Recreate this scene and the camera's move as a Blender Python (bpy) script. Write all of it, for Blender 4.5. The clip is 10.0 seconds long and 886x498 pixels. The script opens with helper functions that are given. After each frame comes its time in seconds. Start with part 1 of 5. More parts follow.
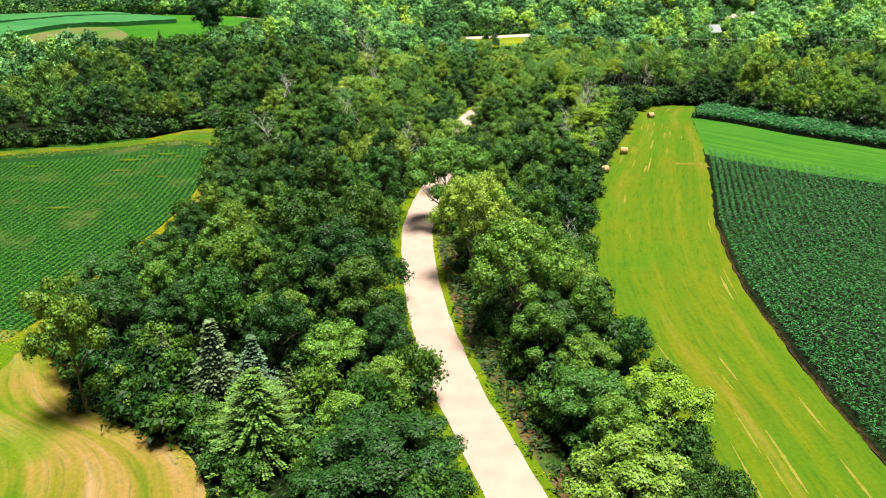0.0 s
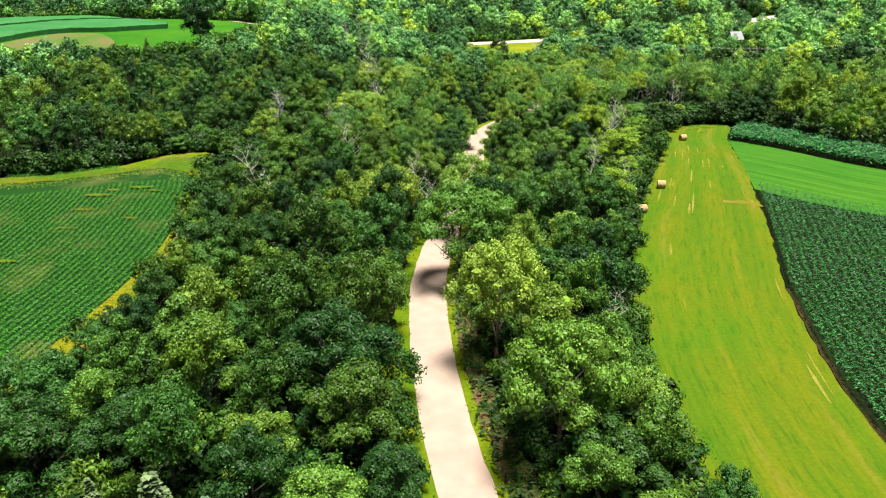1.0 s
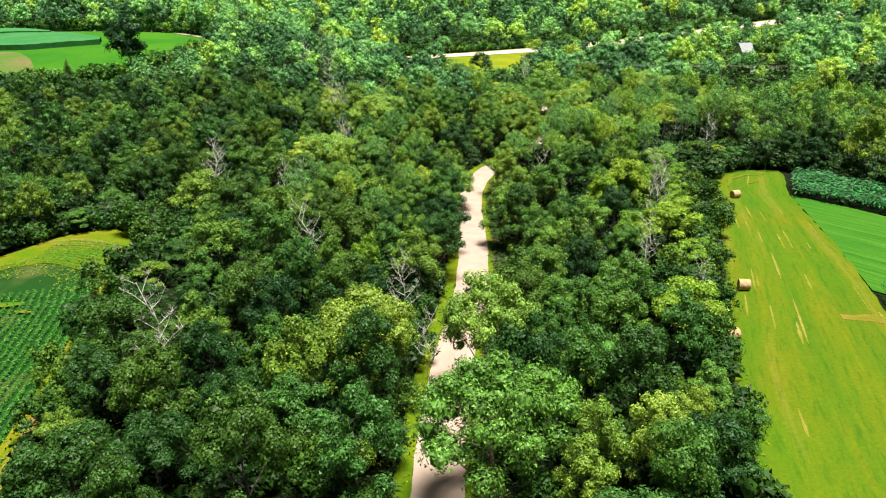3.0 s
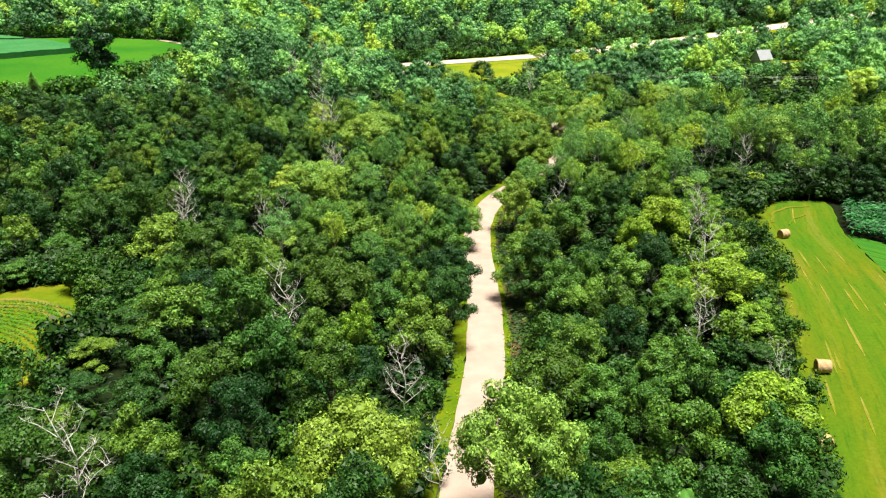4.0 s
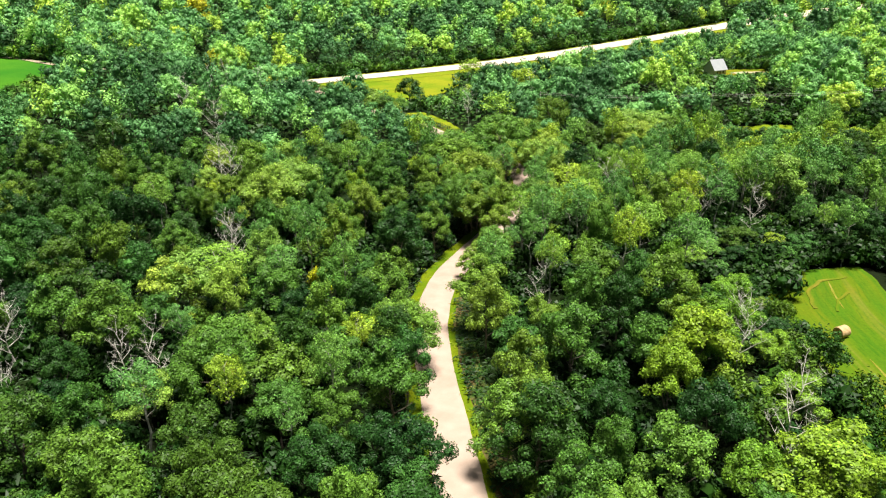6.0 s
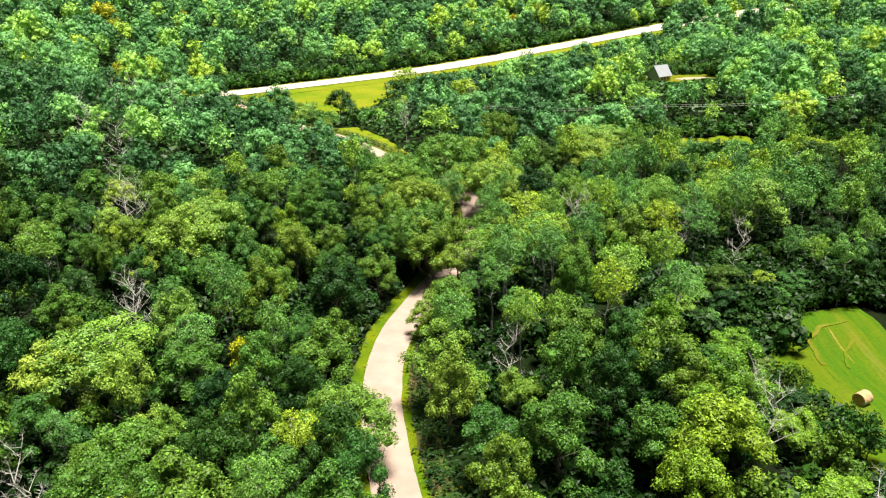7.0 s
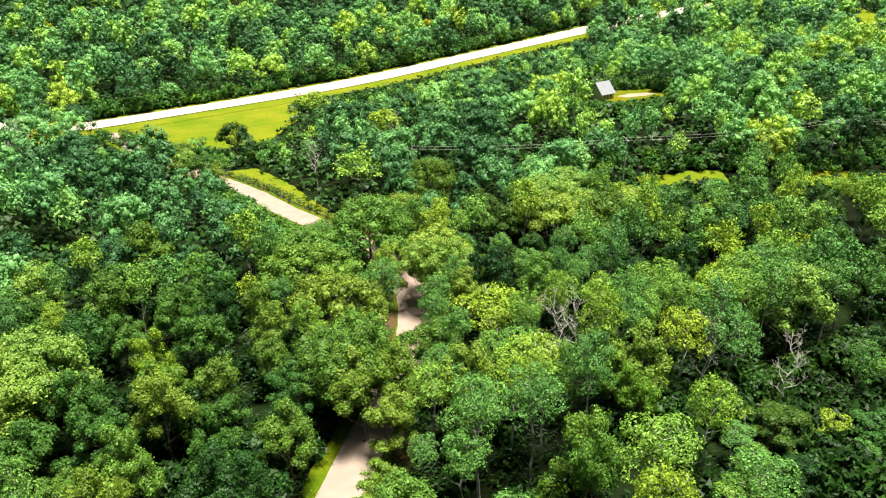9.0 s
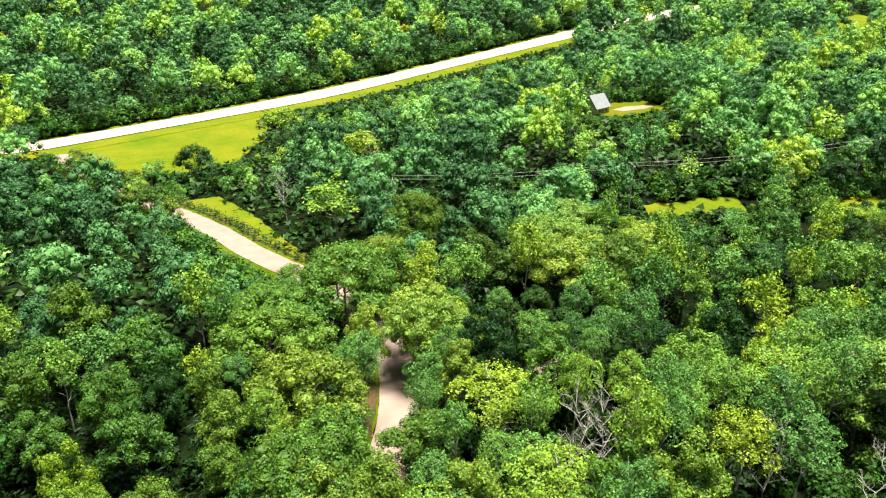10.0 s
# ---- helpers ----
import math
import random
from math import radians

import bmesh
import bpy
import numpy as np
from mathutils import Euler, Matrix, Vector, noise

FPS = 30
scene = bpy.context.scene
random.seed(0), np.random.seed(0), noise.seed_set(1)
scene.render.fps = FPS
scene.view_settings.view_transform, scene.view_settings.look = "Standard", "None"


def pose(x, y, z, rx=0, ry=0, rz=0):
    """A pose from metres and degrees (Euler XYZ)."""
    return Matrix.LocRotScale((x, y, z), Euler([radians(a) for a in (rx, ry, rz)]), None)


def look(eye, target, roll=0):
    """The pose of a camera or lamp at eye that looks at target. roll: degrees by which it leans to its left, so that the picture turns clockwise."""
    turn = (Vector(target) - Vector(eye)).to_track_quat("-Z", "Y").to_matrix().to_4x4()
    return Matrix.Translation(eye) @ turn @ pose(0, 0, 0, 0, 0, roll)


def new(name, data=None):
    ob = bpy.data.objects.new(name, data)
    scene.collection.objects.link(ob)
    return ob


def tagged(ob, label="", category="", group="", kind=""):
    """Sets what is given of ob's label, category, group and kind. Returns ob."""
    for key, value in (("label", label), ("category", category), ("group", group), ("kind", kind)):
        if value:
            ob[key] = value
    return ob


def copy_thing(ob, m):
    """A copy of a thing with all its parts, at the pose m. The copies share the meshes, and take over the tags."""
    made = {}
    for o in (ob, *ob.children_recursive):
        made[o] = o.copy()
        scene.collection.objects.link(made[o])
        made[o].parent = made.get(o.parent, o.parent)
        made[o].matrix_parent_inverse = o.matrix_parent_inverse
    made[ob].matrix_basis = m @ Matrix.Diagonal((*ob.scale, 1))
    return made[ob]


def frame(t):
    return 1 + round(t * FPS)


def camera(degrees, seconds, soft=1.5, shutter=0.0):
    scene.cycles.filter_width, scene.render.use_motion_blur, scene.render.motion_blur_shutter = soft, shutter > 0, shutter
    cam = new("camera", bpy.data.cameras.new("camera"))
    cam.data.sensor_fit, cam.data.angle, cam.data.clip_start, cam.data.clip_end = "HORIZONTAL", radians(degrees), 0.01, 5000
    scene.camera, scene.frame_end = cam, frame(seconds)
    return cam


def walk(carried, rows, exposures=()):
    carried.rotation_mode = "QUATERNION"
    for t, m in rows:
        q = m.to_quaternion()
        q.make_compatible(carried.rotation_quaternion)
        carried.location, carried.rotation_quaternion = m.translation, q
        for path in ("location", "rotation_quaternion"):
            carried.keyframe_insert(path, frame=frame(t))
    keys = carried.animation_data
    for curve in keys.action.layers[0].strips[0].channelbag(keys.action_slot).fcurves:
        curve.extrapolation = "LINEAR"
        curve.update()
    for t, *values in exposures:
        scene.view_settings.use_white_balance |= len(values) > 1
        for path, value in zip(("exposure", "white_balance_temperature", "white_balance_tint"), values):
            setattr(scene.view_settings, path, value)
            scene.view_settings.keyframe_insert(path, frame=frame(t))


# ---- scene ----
cam = camera(62.17, 10.0, soft=1.2)
PATH = [
    (0, (0.00, 0.00, 44.00), (0.323, 18.308, 35.955), 0.01),
    (0.5, (-0.81, 10.77, 44.11), (-0.497, 29.081, 36.064), 0.09),
    (1, (-1.64, 21.81, 44.32), (-1.345, 40.121, 36.268), 0.11),
    (1.5, (-2.70, 33.15, 44.45), (-2.404, 51.458, 36.403), 0.13),
    (2, (-3.55, 44.41, 44.53), (-2.984, 62.716, 36.488), 0.12),
    (2.5, (-4.26, 55.63, 44.54), (-3.381, 73.911, 36.479), 0.14),
    (2.7, (-4.48, 60.20, 44.56), (-3.421, 78.468, 36.488), 0.06),
    (3.8, (-4.90, 83.64, 44.39), (-3.726, 101.905, 36.338), -0.06),
    (4, (-4.94, 87.90, 44.40), (-3.696, 106.157, 36.338), -0.07),
    (4.5, (-5.08, 98.37, 44.35), (-3.489, 116.593, 36.272), -0.07),
    (5, (-4.94, 108.60, 44.34), (-2.557, 126.728, 36.239), -0.16),
    (5.5, (-4.68, 118.45, 44.30), (-1.890, 136.516, 36.178), -0.15),
    (5.7, (-4.43, 122.33, 44.30), (-1.493, 140.369, 36.189), -0.18),
    (6.8, (-2.87, 143.15, 44.11), (1.798, 160.833, 36.008), -0.06),
    (7, (-2.28, 147.11, 44.14), (2.752, 164.683, 36.035), 0.02),
    (7.5, (-0.60, 156.63, 44.23), (5.227, 173.954, 36.105), 0.06),
    (8, (1.51, 166.08, 44.36), (7.738, 183.252, 36.208), 0.07),
    (8.5, (3.91, 175.36, 44.57), (10.498, 192.385, 36.405), 0.05),
    (9, (6.75, 184.68, 44.63), (13.929, 201.461, 36.450), 0.02),
    (9.5, (10.01, 194.13, 44.61), (17.774, 210.647, 36.419), 0.01),
    (10, (13.45, 203.12, 44.46), (21.135, 219.686, 36.293), -0.09),
]
walk(cam, [(t, look(eye, target, roll)) for t, eye, target, roll in PATH])

# ---- light ----
SUN_AZIMUTH, SUN_ELEVATION = 104, 83          # degrees clockwise from north (the +y axis), and above the horizon
world = bpy.data.worlds.new("sky")
scene.world = world
world.use_nodes = True
sky = world.node_tree.nodes.new("ShaderNodeTexSky")
sky.sky_type, sky.sun_disc = "NISHITA", False
sky.dust_density, sky.ozone_density = 4.0, 1.0          # a hazy, whitish sky
sky.sun_elevation, sky.sun_rotation = radians(SUN_ELEVATION), radians(SUN_AZIMUTH)
background = world.node_tree.nodes["Background"]
background.inputs["Strength"].default_value = 0.012
world.node_tree.links.new(sky.outputs["Color"], background.inputs["Color"])
lamp = bpy.data.lights.new("sun", "SUN")
lamp.energy, lamp.angle, lamp.color = 5.3, radians(19), (1.0, 0.95, 0.85)          # the sun behind thin cloud
sun = new("sun", lamp)
az, el = radians(SUN_AZIMUTH), radians(SUN_ELEVATION)
sun.matrix_world = look((math.sin(az) * math.cos(el) * 300, math.cos(az) * math.cos(el) * 300, math.sin(el) * 300), (0, 0, 0))
scene.view_settings.exposure = 1.18

# ---- materials ----


def shader(name):
    mat = bpy.data.materials.new(name)
    mat.use_nodes = True
    nt = mat.node_tree
    return mat, nt, nt.nodes["Principled BSDF"], nt.nodes["Material Output"]


def put(nt, kind, **values):
    n = nt.nodes.new(kind)
    for k, v in values.items():
        n.inputs[k].default_value = v
    return n


def ramp(nt, source, stops):
    n = nt.nodes.new("ShaderNodeValToRGB")
    el_ = n.color_ramp.elements
    while len(el_) < len(stops):
        el_.new(0.5)
    for e, (p, c) in zip(el_, stops):
        e.position, e.color = p, (*c, 1)
    nt.links.new(source, n.inputs["Fac"])
    return n.outputs["Color"]


def blend(nt, fac, a, b, how="MIX"):
    n = nt.nodes.new("ShaderNodeMix")
    n.data_type, n.blend_type = "RGBA", how
    for sock, v in ((n.inputs[0], fac), (n.inputs[6], a), (n.inputs[7], b)):
        if isinstance(v, (int, float)):
            sock.default_value = v
        elif isinstance(v, tuple):
            sock.default_value = (*v, 1)
        else:
            nt.links.new(v, sock)
    return n.outputs[2]


def noise_at(nt, scale, detail=4.0, coords="Object", rough=0.55):
    tc = nt.nodes.new("ShaderNodeTexCoord")
    n = put(nt, "ShaderNodeTexNoise", Scale=scale, Detail=detail, Roughness=rough)
    nt.links.new(tc.outputs[coords], n.inputs["Vector"])
    return n.outputs["Fac"]


def bumped(nt, bsdf, source, strength, distance):
    b = put(nt, "ShaderNodeBump", Strength=strength, Distance=distance)
    nt.links.new(source, b.inputs["Height"])
    nt.links.new(b.outputs["Normal"], bsdf.inputs["Normal"])


def leaf_material(name, stops, by="object", thin=0.10, speck=0.44, gain=1.5):
    """Foliage: the hue goes by the tree, the brightness by the leaf clump."""
    mat, nt, bsdf, out = shader(name)
    if by == "object":
        source = nt.nodes.new("ShaderNodeObjectInfo").outputs["Random"]
    else:
        a = nt.nodes.new("ShaderNodeAttribute")
        a.attribute_name = "tint"
        source = a.outputs["Fac"]
    base = ramp(nt, source, [(p, tuple(min(0.6, v * gain) for v in c)) for p, c in stops])
    isle = nt.nodes.new("ShaderNodeNewGeometry").outputs["Random Per Island"]
    # Random tone per clump; the raised top end paints in sunlit leaf sparkle.
    dark = ramp(nt, isle, [(0.0, (1 - speck,) * 3), (0.7, (1 - speck * 0.15,) * 3), (1.0, (1 + speck * 1.7,) * 3)])
    col = blend(nt, 1.0, base, dark, "MULTIPLY")
    warm = ramp(nt, noise_at(nt, 0.35, 2), [(0.35, (0.95, 0.98, 1.03)), (0.65, (1.05, 1.02, 0.92))])
    col = blend(nt, 1.0, col, warm, "MULTIPLY")
    nt.links.new(col, bsdf.inputs["Base Color"])
    bsdf.inputs["Roughness"].default_value = 0.5
    bsdf.inputs["Specular IOR Level"].default_value = 0.2
    tl = nt.nodes.new("ShaderNodeBsdfTranslucent")
    nt.links.new(col, tl.inputs["Color"])
    mix = put(nt, "ShaderNodeMixShader", Fac=thin)
    nt.links.new(bsdf.outputs[0], mix.inputs[1])
    nt.links.new(tl.outputs[0], mix.inputs[2])
    nt.links.new(mix.outputs[0], out.inputs["Surface"])
    return mat


def ground_material(name, small, large, small_scale, large_scale, rough=0.95, bump=0.1, stretch=None):
    """Two scales of noise over one another; small and large are stops of colour."""
    mat, nt, bsdf, out = shader(name)
    a = ramp(nt, noise_at(nt, large_scale, 3), large)
    b = ramp(nt, noise_at(nt, small_scale, 6, rough=0.7), small)
    col = blend(nt, 1.0, a, b, "MULTIPLY")
    nt.links.new(col, bsdf.inputs["Base Color"])
    bsdf.inputs["Roughness"].default_value = rough
    bsdf.inputs["Specular IOR Level"].default_value = 0.06
    bumped(nt, bsdf, noise_at(nt, small_scale * 2, 4), 0.6, bump)
    return mat


def striped_material(name, stops, patch, across, along_, bump=0.06):
    """Mown ground: streaks that follow the field's edges over broad patches."""
    mat, nt, bsdf, out = shader(name)
    uv = nt.nodes.new("ShaderNodeTexCoord")
    layers = []
    for sx, sy, det in ((across, along_, 3), (across * 3.1, along_ * 2, 4)):
        mp = put(nt, "ShaderNodeMapping", Scale=(sx, sy, 1))
        nt.links.new(uv.outputs["UV"], mp.inputs["Vector"])
        n = put(nt, "ShaderNodeTexNoise", Scale=1.0, Detail=det, Roughness=0.6)
        nt.links.new(mp.outputs["Vector"], n.inputs["Vector"])
        layers.append(n.outputs["Fac"])
    add = nt.nodes.new("ShaderNodeMath")
    add.operation = "MULTIPLY_ADD"
    nt.links.new(layers[1], add.inputs[0])
    add.inputs[1].default_value = 0.5
    nt.links.new(layers[0], add.inputs[2])
    sub = put(nt, "ShaderNodeMath")
    sub.operation = "SUBTRACT"
    nt.links.new(add.outputs[0], sub.inputs[0])
    sub.inputs[1].default_value = 0.25
    col = ramp(nt, sub.outputs[0], stops)
    col = blend(nt, 1.0, col, ramp(nt, noise_at(nt, 0.05, 3), patch), "MULTIPLY")
    col = blend(nt, 1.0, col, ramp(nt, noise_at(nt, 2.5, 6, rough=0.75), [(0.3, (0.8, 0.82, 0.8)), (0.7, (1.18, 1.15, 1.1))]), "MULTIPLY")
    mp = put(nt, "ShaderNodeMapping", Scale=(2.2, 0.22, 1))
    nt.links.new(uv.outputs["UV"], mp.inputs["Vector"])
    n = put(nt, "ShaderNodeTexNoise", Scale=1.0, Detail=3, Roughness=0.6)
    nt.links.new(mp.outputs["Vector"], n.inputs["Vector"])
    col = blend(nt, 1.0, col, ramp(nt, n.outputs["Fac"], [(0.34, (0.66, 0.86, 0.8)), (0.46, (1.0, 1.0, 1.0)), (0.62, (1.04, 1.02, 1.0)), (0.74, (1.22, 1.12, 1.3))]), "MULTIPLY")
    nt.links.new(col, bsdf.inputs["Base Color"])
    bsdf.inputs["Roughness"].default_value = 0.95
    bsdf.inputs["Specular IOR Level"].default_value = 0.1
    bumped(nt, bsdf, noise_at(nt, 5, 4), 0.6, bump)
    return mat


def bark_material(name, pale, dark, scale):
    mat, nt, bsdf, out = shader(name)
    col = ramp(nt, noise_at(nt, scale, 5), [(0.4, dark), (0.6, pale)])
    nt.links.new(col, bsdf.inputs["Base Color"])
    bsdf.inputs["Roughness"].default_value = 0.9
    bumped(nt, bsdf, noise_at(nt, scale * 3, 4), 0.5, 0.03)
    return mat


OAK = [(0.0, (0.0106, 0.042, 0.0089)), (0.35, (0.0178, 0.0594, 0.0097)), (0.7, (0.0305, 0.0792, 0.0105)), (1.0, (0.0489, 0.1002, 0.0105))]
MAPLE = [(0.0, (0.0278, 0.0896, 0.0156)), (0.5, (0.0496, 0.1204, 0.0156)), (1.0, (0.0854, 0.1477, 0.0139))]
LINDEN = [(0.0, (0.0623, 0.1564, 0.0217)), (0.5, (0.0934, 0.187, 0.0217)), (1.0, (0.1309, 0.204, 0.0217))]
WILLOW = [(0.0, (0.1283, 0.24, 0.0390)), (0.5, (0.1662, 0.28, 0.0390)), (1.0, (0.2137, 0.305, 0.0338))]
WALNUT = [(0.0, (0.0662, 0.152, 0.0128)), (0.5, (0.0920, 0.18, 0.0128)), (1.0, (0.1251, 0.196, 0.0128))]
ASPEN = [(0.0, (0.0760, 0.200, 0.0450)), (0.4, (0.1162, 0.2700, 0.0500)), (0.75, (0.1839, 0.3291, 0.0339)), (1.0, (0.2614, 0.3678, 0.0242))]
PINE = [(0.0, (0.072, 0.145, 0.026)), (1.0, (0.095, 0.165, 0.028))]
SPRUCE = [(0.0, (0.080, 0.1275, 0.046)), (0.5, (0.115, 0.155, 0.055)), (1.0, (0.0675, 0.1475, 0.10))]
YELLOW = [(0.0, (0.36, 0.40, 0.012)), (1.0, (0.44, 0.43, 0.015))]
SHRUB = [(0.0, (0.0175, 0.0654, 0.0108)), (0.6, (0.0378, 0.1011, 0.0116)), (1.0, (0.0698, 0.1368, 0.0116))]
M = {
    "oak": leaf_material("oak_leaves", OAK, gain=1.32),
    "maple": leaf_material("maple_leaves", MAPLE),
    "linden": leaf_material("linden_leaves", LINDEN, gain=1.38),
    "willow": leaf_material("willow_leaves", WILLOW, gain=1.3),
    "walnut": leaf_material("walnut_leaves", WALNUT, gain=1.6),
    "aspen": leaf_material("aspen_leaves", ASPEN, gain=1.15),
    "pine": leaf_material("pine_needles", PINE, speck=0.4, gain=1.35),
    "pine_dark": leaf_material("dark_pine_needles", [(0.0, (0.012, 0.045, 0.014)), (1.0, (0.018, 0.06, 0.016))]),
    "spruce": leaf_material("spruce_needles", SPRUCE, speck=0.4, gain=1.1),
    "yellow": leaf_material("yellow_leaves", YELLOW, gain=1.0),
    "shrub": leaf_material("shrub_leaves", SHRUB, gain=1.2),
    # Far leaves paler than real foliage: distance haze is mixed into the colour.
    "woods": leaf_material("haze_toned_far_leaves", [(0.0, (0.0340, 0.1000, 0.0320)), (0.28, (0.0800, 0.2100, 0.0660)), (0.5, (0.1525, 0.3446, 0.096)), (0.75, (0.2200, 0.4000, 0.0678)), (1.0, (0.2900, 0.4400, 0.0500))], by="tint", thin=0.10, speck=0.26, gain=1.4),
    "woods_near": leaf_material("brush_leaves", [(0.0, (0.0198, 0.09, 0.0126)), (0.5, (0.0495, 0.153, 0.0144)), (1.0, (0.108, 0.216, 0.0144))], by="tint", gain=1.0),
    # Brush leaves in a darker copy: shade below the crowns is in the colour.
    "under": leaf_material("shade_toned_undergrowth", [(0.0, (0.0126, 0.0525, 0.007)), (1.0, (0.0315, 0.091, 0.0084))], by="tint", gain=0.7),
    # Gain 0.5 darkens these leaf colours between the far crowns.
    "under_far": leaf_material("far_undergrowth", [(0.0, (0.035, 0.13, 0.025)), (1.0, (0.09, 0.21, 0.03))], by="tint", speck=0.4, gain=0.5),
    "corn": leaf_material("corn_leaves", [(0.0, (0.0127, 0.0952, 0.0222)), (1.0, (0.0222, 0.1206, 0.0222))], by="tint", thin=0.12, speck=0.6, gain=1.4),
    "soy": leaf_material("soybean_leaves", [(0.0, (0.0330, 0.1836, 0.0090)), (1.0, (0.0600, 0.2372, 0.0090))], by="tint", thin=0.12, speck=0.4, gain=0.9),
    "grass": leaf_material("grass_blades", [(0.0, (0.09, 0.20, 0.006)), (0.6, (0.16, 0.25, 0.007)), (1.0, (0.26, 0.28, 0.012))], by="tint", thin=0.12, speck=0.4, gain=1.0),
    "bark": bark_material("grey_bark", (0.20, 0.17, 0.13), (0.07, 0.055, 0.04), 3.0),
    "birch_bark": bark_material("white_bark", (0.62, 0.60, 0.54), (0.30, 0.28, 0.24), 2.0),
    "dead_wood": bark_material("bleached_wood", (0.72, 0.70, 0.65), (0.42, 0.39, 0.35), 3.0),
    # Floor colours cut to near black: the shade under the trees is painted in.
    "floor": ground_material("shade_toned_floor", [(0.3, (0.55, 0.55, 0.5)), (0.7, (1.2, 1.2, 1.1))], [(0.35, (0.007, 0.010, 0.004)), (0.65, (0.010, 0.022, 0.005))], 1.2, 0.05, bump=0.3),
    "hay": striped_material("mown_hay", [(0.34, (0.0523, 0.1039, 0.0030)), (0.46, (0.0674, 0.1107, 0.0030)), (0.58, (0.0868, 0.1158, 0.0030)), (0.74, (0.1265, 0.1244, 0.0140))], [(0.35, (0.78, 1.03, 0.9)), (0.65, (1.12, 1.0, 1.0))], 0.30, 0.012),
    "margin": ground_material("margin_grass", [(0.3, (0.75, 0.8, 0.8)), (0.7, (1.2, 1.15, 1.1))], [(0.35, (0.066, 0.1253, 0.003)), (0.68, (0.165, 0.1455, 0.0067))], 2.0, 0.12, bump=0.1),
    "verge": ground_material("verge_grass", [(0.3, (0.75, 0.8, 0.7)), (0.7, (1.2, 1.15, 1.1))], [(0.35, (0.0562, 0.1125, 0.003)), (0.65, (0.1125, 0.1455, 0.0037))], 3.0, 0.2, bump=0.12),
    "ditch": ground_material("ditch_litter", [(0.3, (0.6, 0.6, 0.6)), (0.7, (1.3, 1.25, 1.2))], [(0.4, (0.04, 0.08, 0.015)), (0.6, (0.10, 0.065, 0.03))], 2.0, 0.25, bump=0.15),
    "soil": ground_material("field_soil", [(0.3, (0.8, 0.8, 0.8)), (0.7, (1.15, 1.15, 1.1))], [(0.55, (0.010, 0.045, 0.007)), (0.80, (0.09, 0.10, 0.03))], 3.0, 0.09, bump=0.1),
    "stubble": striped_material("golden_stubble", [(0.3, (0.0697, 0.1134, 0.0042)), (0.42, (0.1353, 0.1302, 0.0112)), (0.54, (0.1927, 0.1445, 0.0315)), (0.68, (0.2378, 0.1722, 0.0735))], [(0.42, (0.55, 0.95, 0.3)), (0.52, (0.95, 0.95, 0.9)), (0.62, (1.1, 0.95, 1.3))], 0.24, 0.03),
    "gravel": ground_material("pale_gravel", [(0.3, (0.93, 0.93, 0.93)), (0.7, (1.05, 1.05, 1.05))], [(0.3, (0.300, 0.226, 0.180)), (0.7, (0.355, 0.279, 0.230))], 8.0, 0.4, bump=0.02),
    "asphalt": ground_material("sunlit_concrete", [(0.3, (0.92, 0.92, 0.92)), (0.7, (1.06, 1.06, 1.06))], [(0.3, (0.46, 0.385, 0.32)), (0.7, (0.53, 0.45, 0.38))], 4.0, 0.1, bump=0.02),
    "meadow": ground_material("meadow_grass", [(0.3, (0.8, 0.82, 0.8)), (0.7, (1.15, 1.12, 1.1))], [(0.35, (0.105, 0.165, 0.006)), (0.65, (0.178, 0.198, 0.010))], 1.0, 0.08, bump=0.1),
    "far_crop": ground_material("strip_crop", [(0.3, (0.8, 0.85, 0.85)), (0.7, (1.15, 1.12, 1.1))], [(0.35, (0.0213, 0.1139, 0.0076)), (0.65, (0.0425, 0.1436, 0.0085))], 0.8, 0.03, bump=0.2),
    "clover": striped_material("clover_rows", [(0.34, (0.022, 0.095, 0.007)), (0.5, (0.032, 0.122, 0.009)), (0.7, (0.055, 0.150, 0.012))], [(0.35, (0.85, 0.95, 0.9)), (0.65, (1.15, 1.05, 1.0))], 1.1, 0.02),
    "far_corn": ground_material("far_corn", [(0.3, (0.7, 0.75, 0.75)), (0.7, (1.2, 1.2, 1.15))], [(0.35, (0.030, 0.140, 0.042)), (0.65, (0.048, 0.172, 0.052))], 1.0, 0.05, bump=0.4),
    "bare_soil": ground_material("bare_soil", [(0.3, (0.7, 0.7, 0.7)), (0.7, (1.2, 1.2, 1.2))], [(0.35, (0.022, 0.024, 0.008)), (0.65, (0.055, 0.036, 0.018))], 3.0, 0.2, bump=0.1),
    "dry_hay": ground_material("dry_cut_grass", [(0.3, (0.75, 0.8, 0.8)), (0.7, (1.15, 1.12, 1.1))], [(0.35, (0.125, 0.145, 0.008)), (0.65, (0.20, 0.175, 0.035))], 2.0, 0.3, bump=0.05),
    "bare": ground_material("bare_field", [(0.3, (0.8, 0.8, 0.8)), (0.7, (1.15, 1.12, 1.1))], [(0.35, (0.06, 0.13, 0.02)), (0.65, (0.12, 0.12, 0.045))], 0.8, 0.05, bump=0.1),
    "straw": ground_material("baled_straw", [(0.3, (0.75, 0.75, 0.7)), (0.7, (1.2, 1.2, 1.2))], [(0.3, (0.357, 0.2295, 0.1105)), (0.7, (0.51, 0.357, 0.204))], 14.0, 2.0, bump=0.03),
    "straw_end": ground_material("baled_straw_end", [(0.3, (0.7, 0.7, 0.7)), (0.7, (1.2, 1.2, 1.2))], [(0.3, (0.28, 0.17, 0.08)), (0.7, (0.42, 0.28, 0.14))], 18.0, 3.0, bump=0.03),
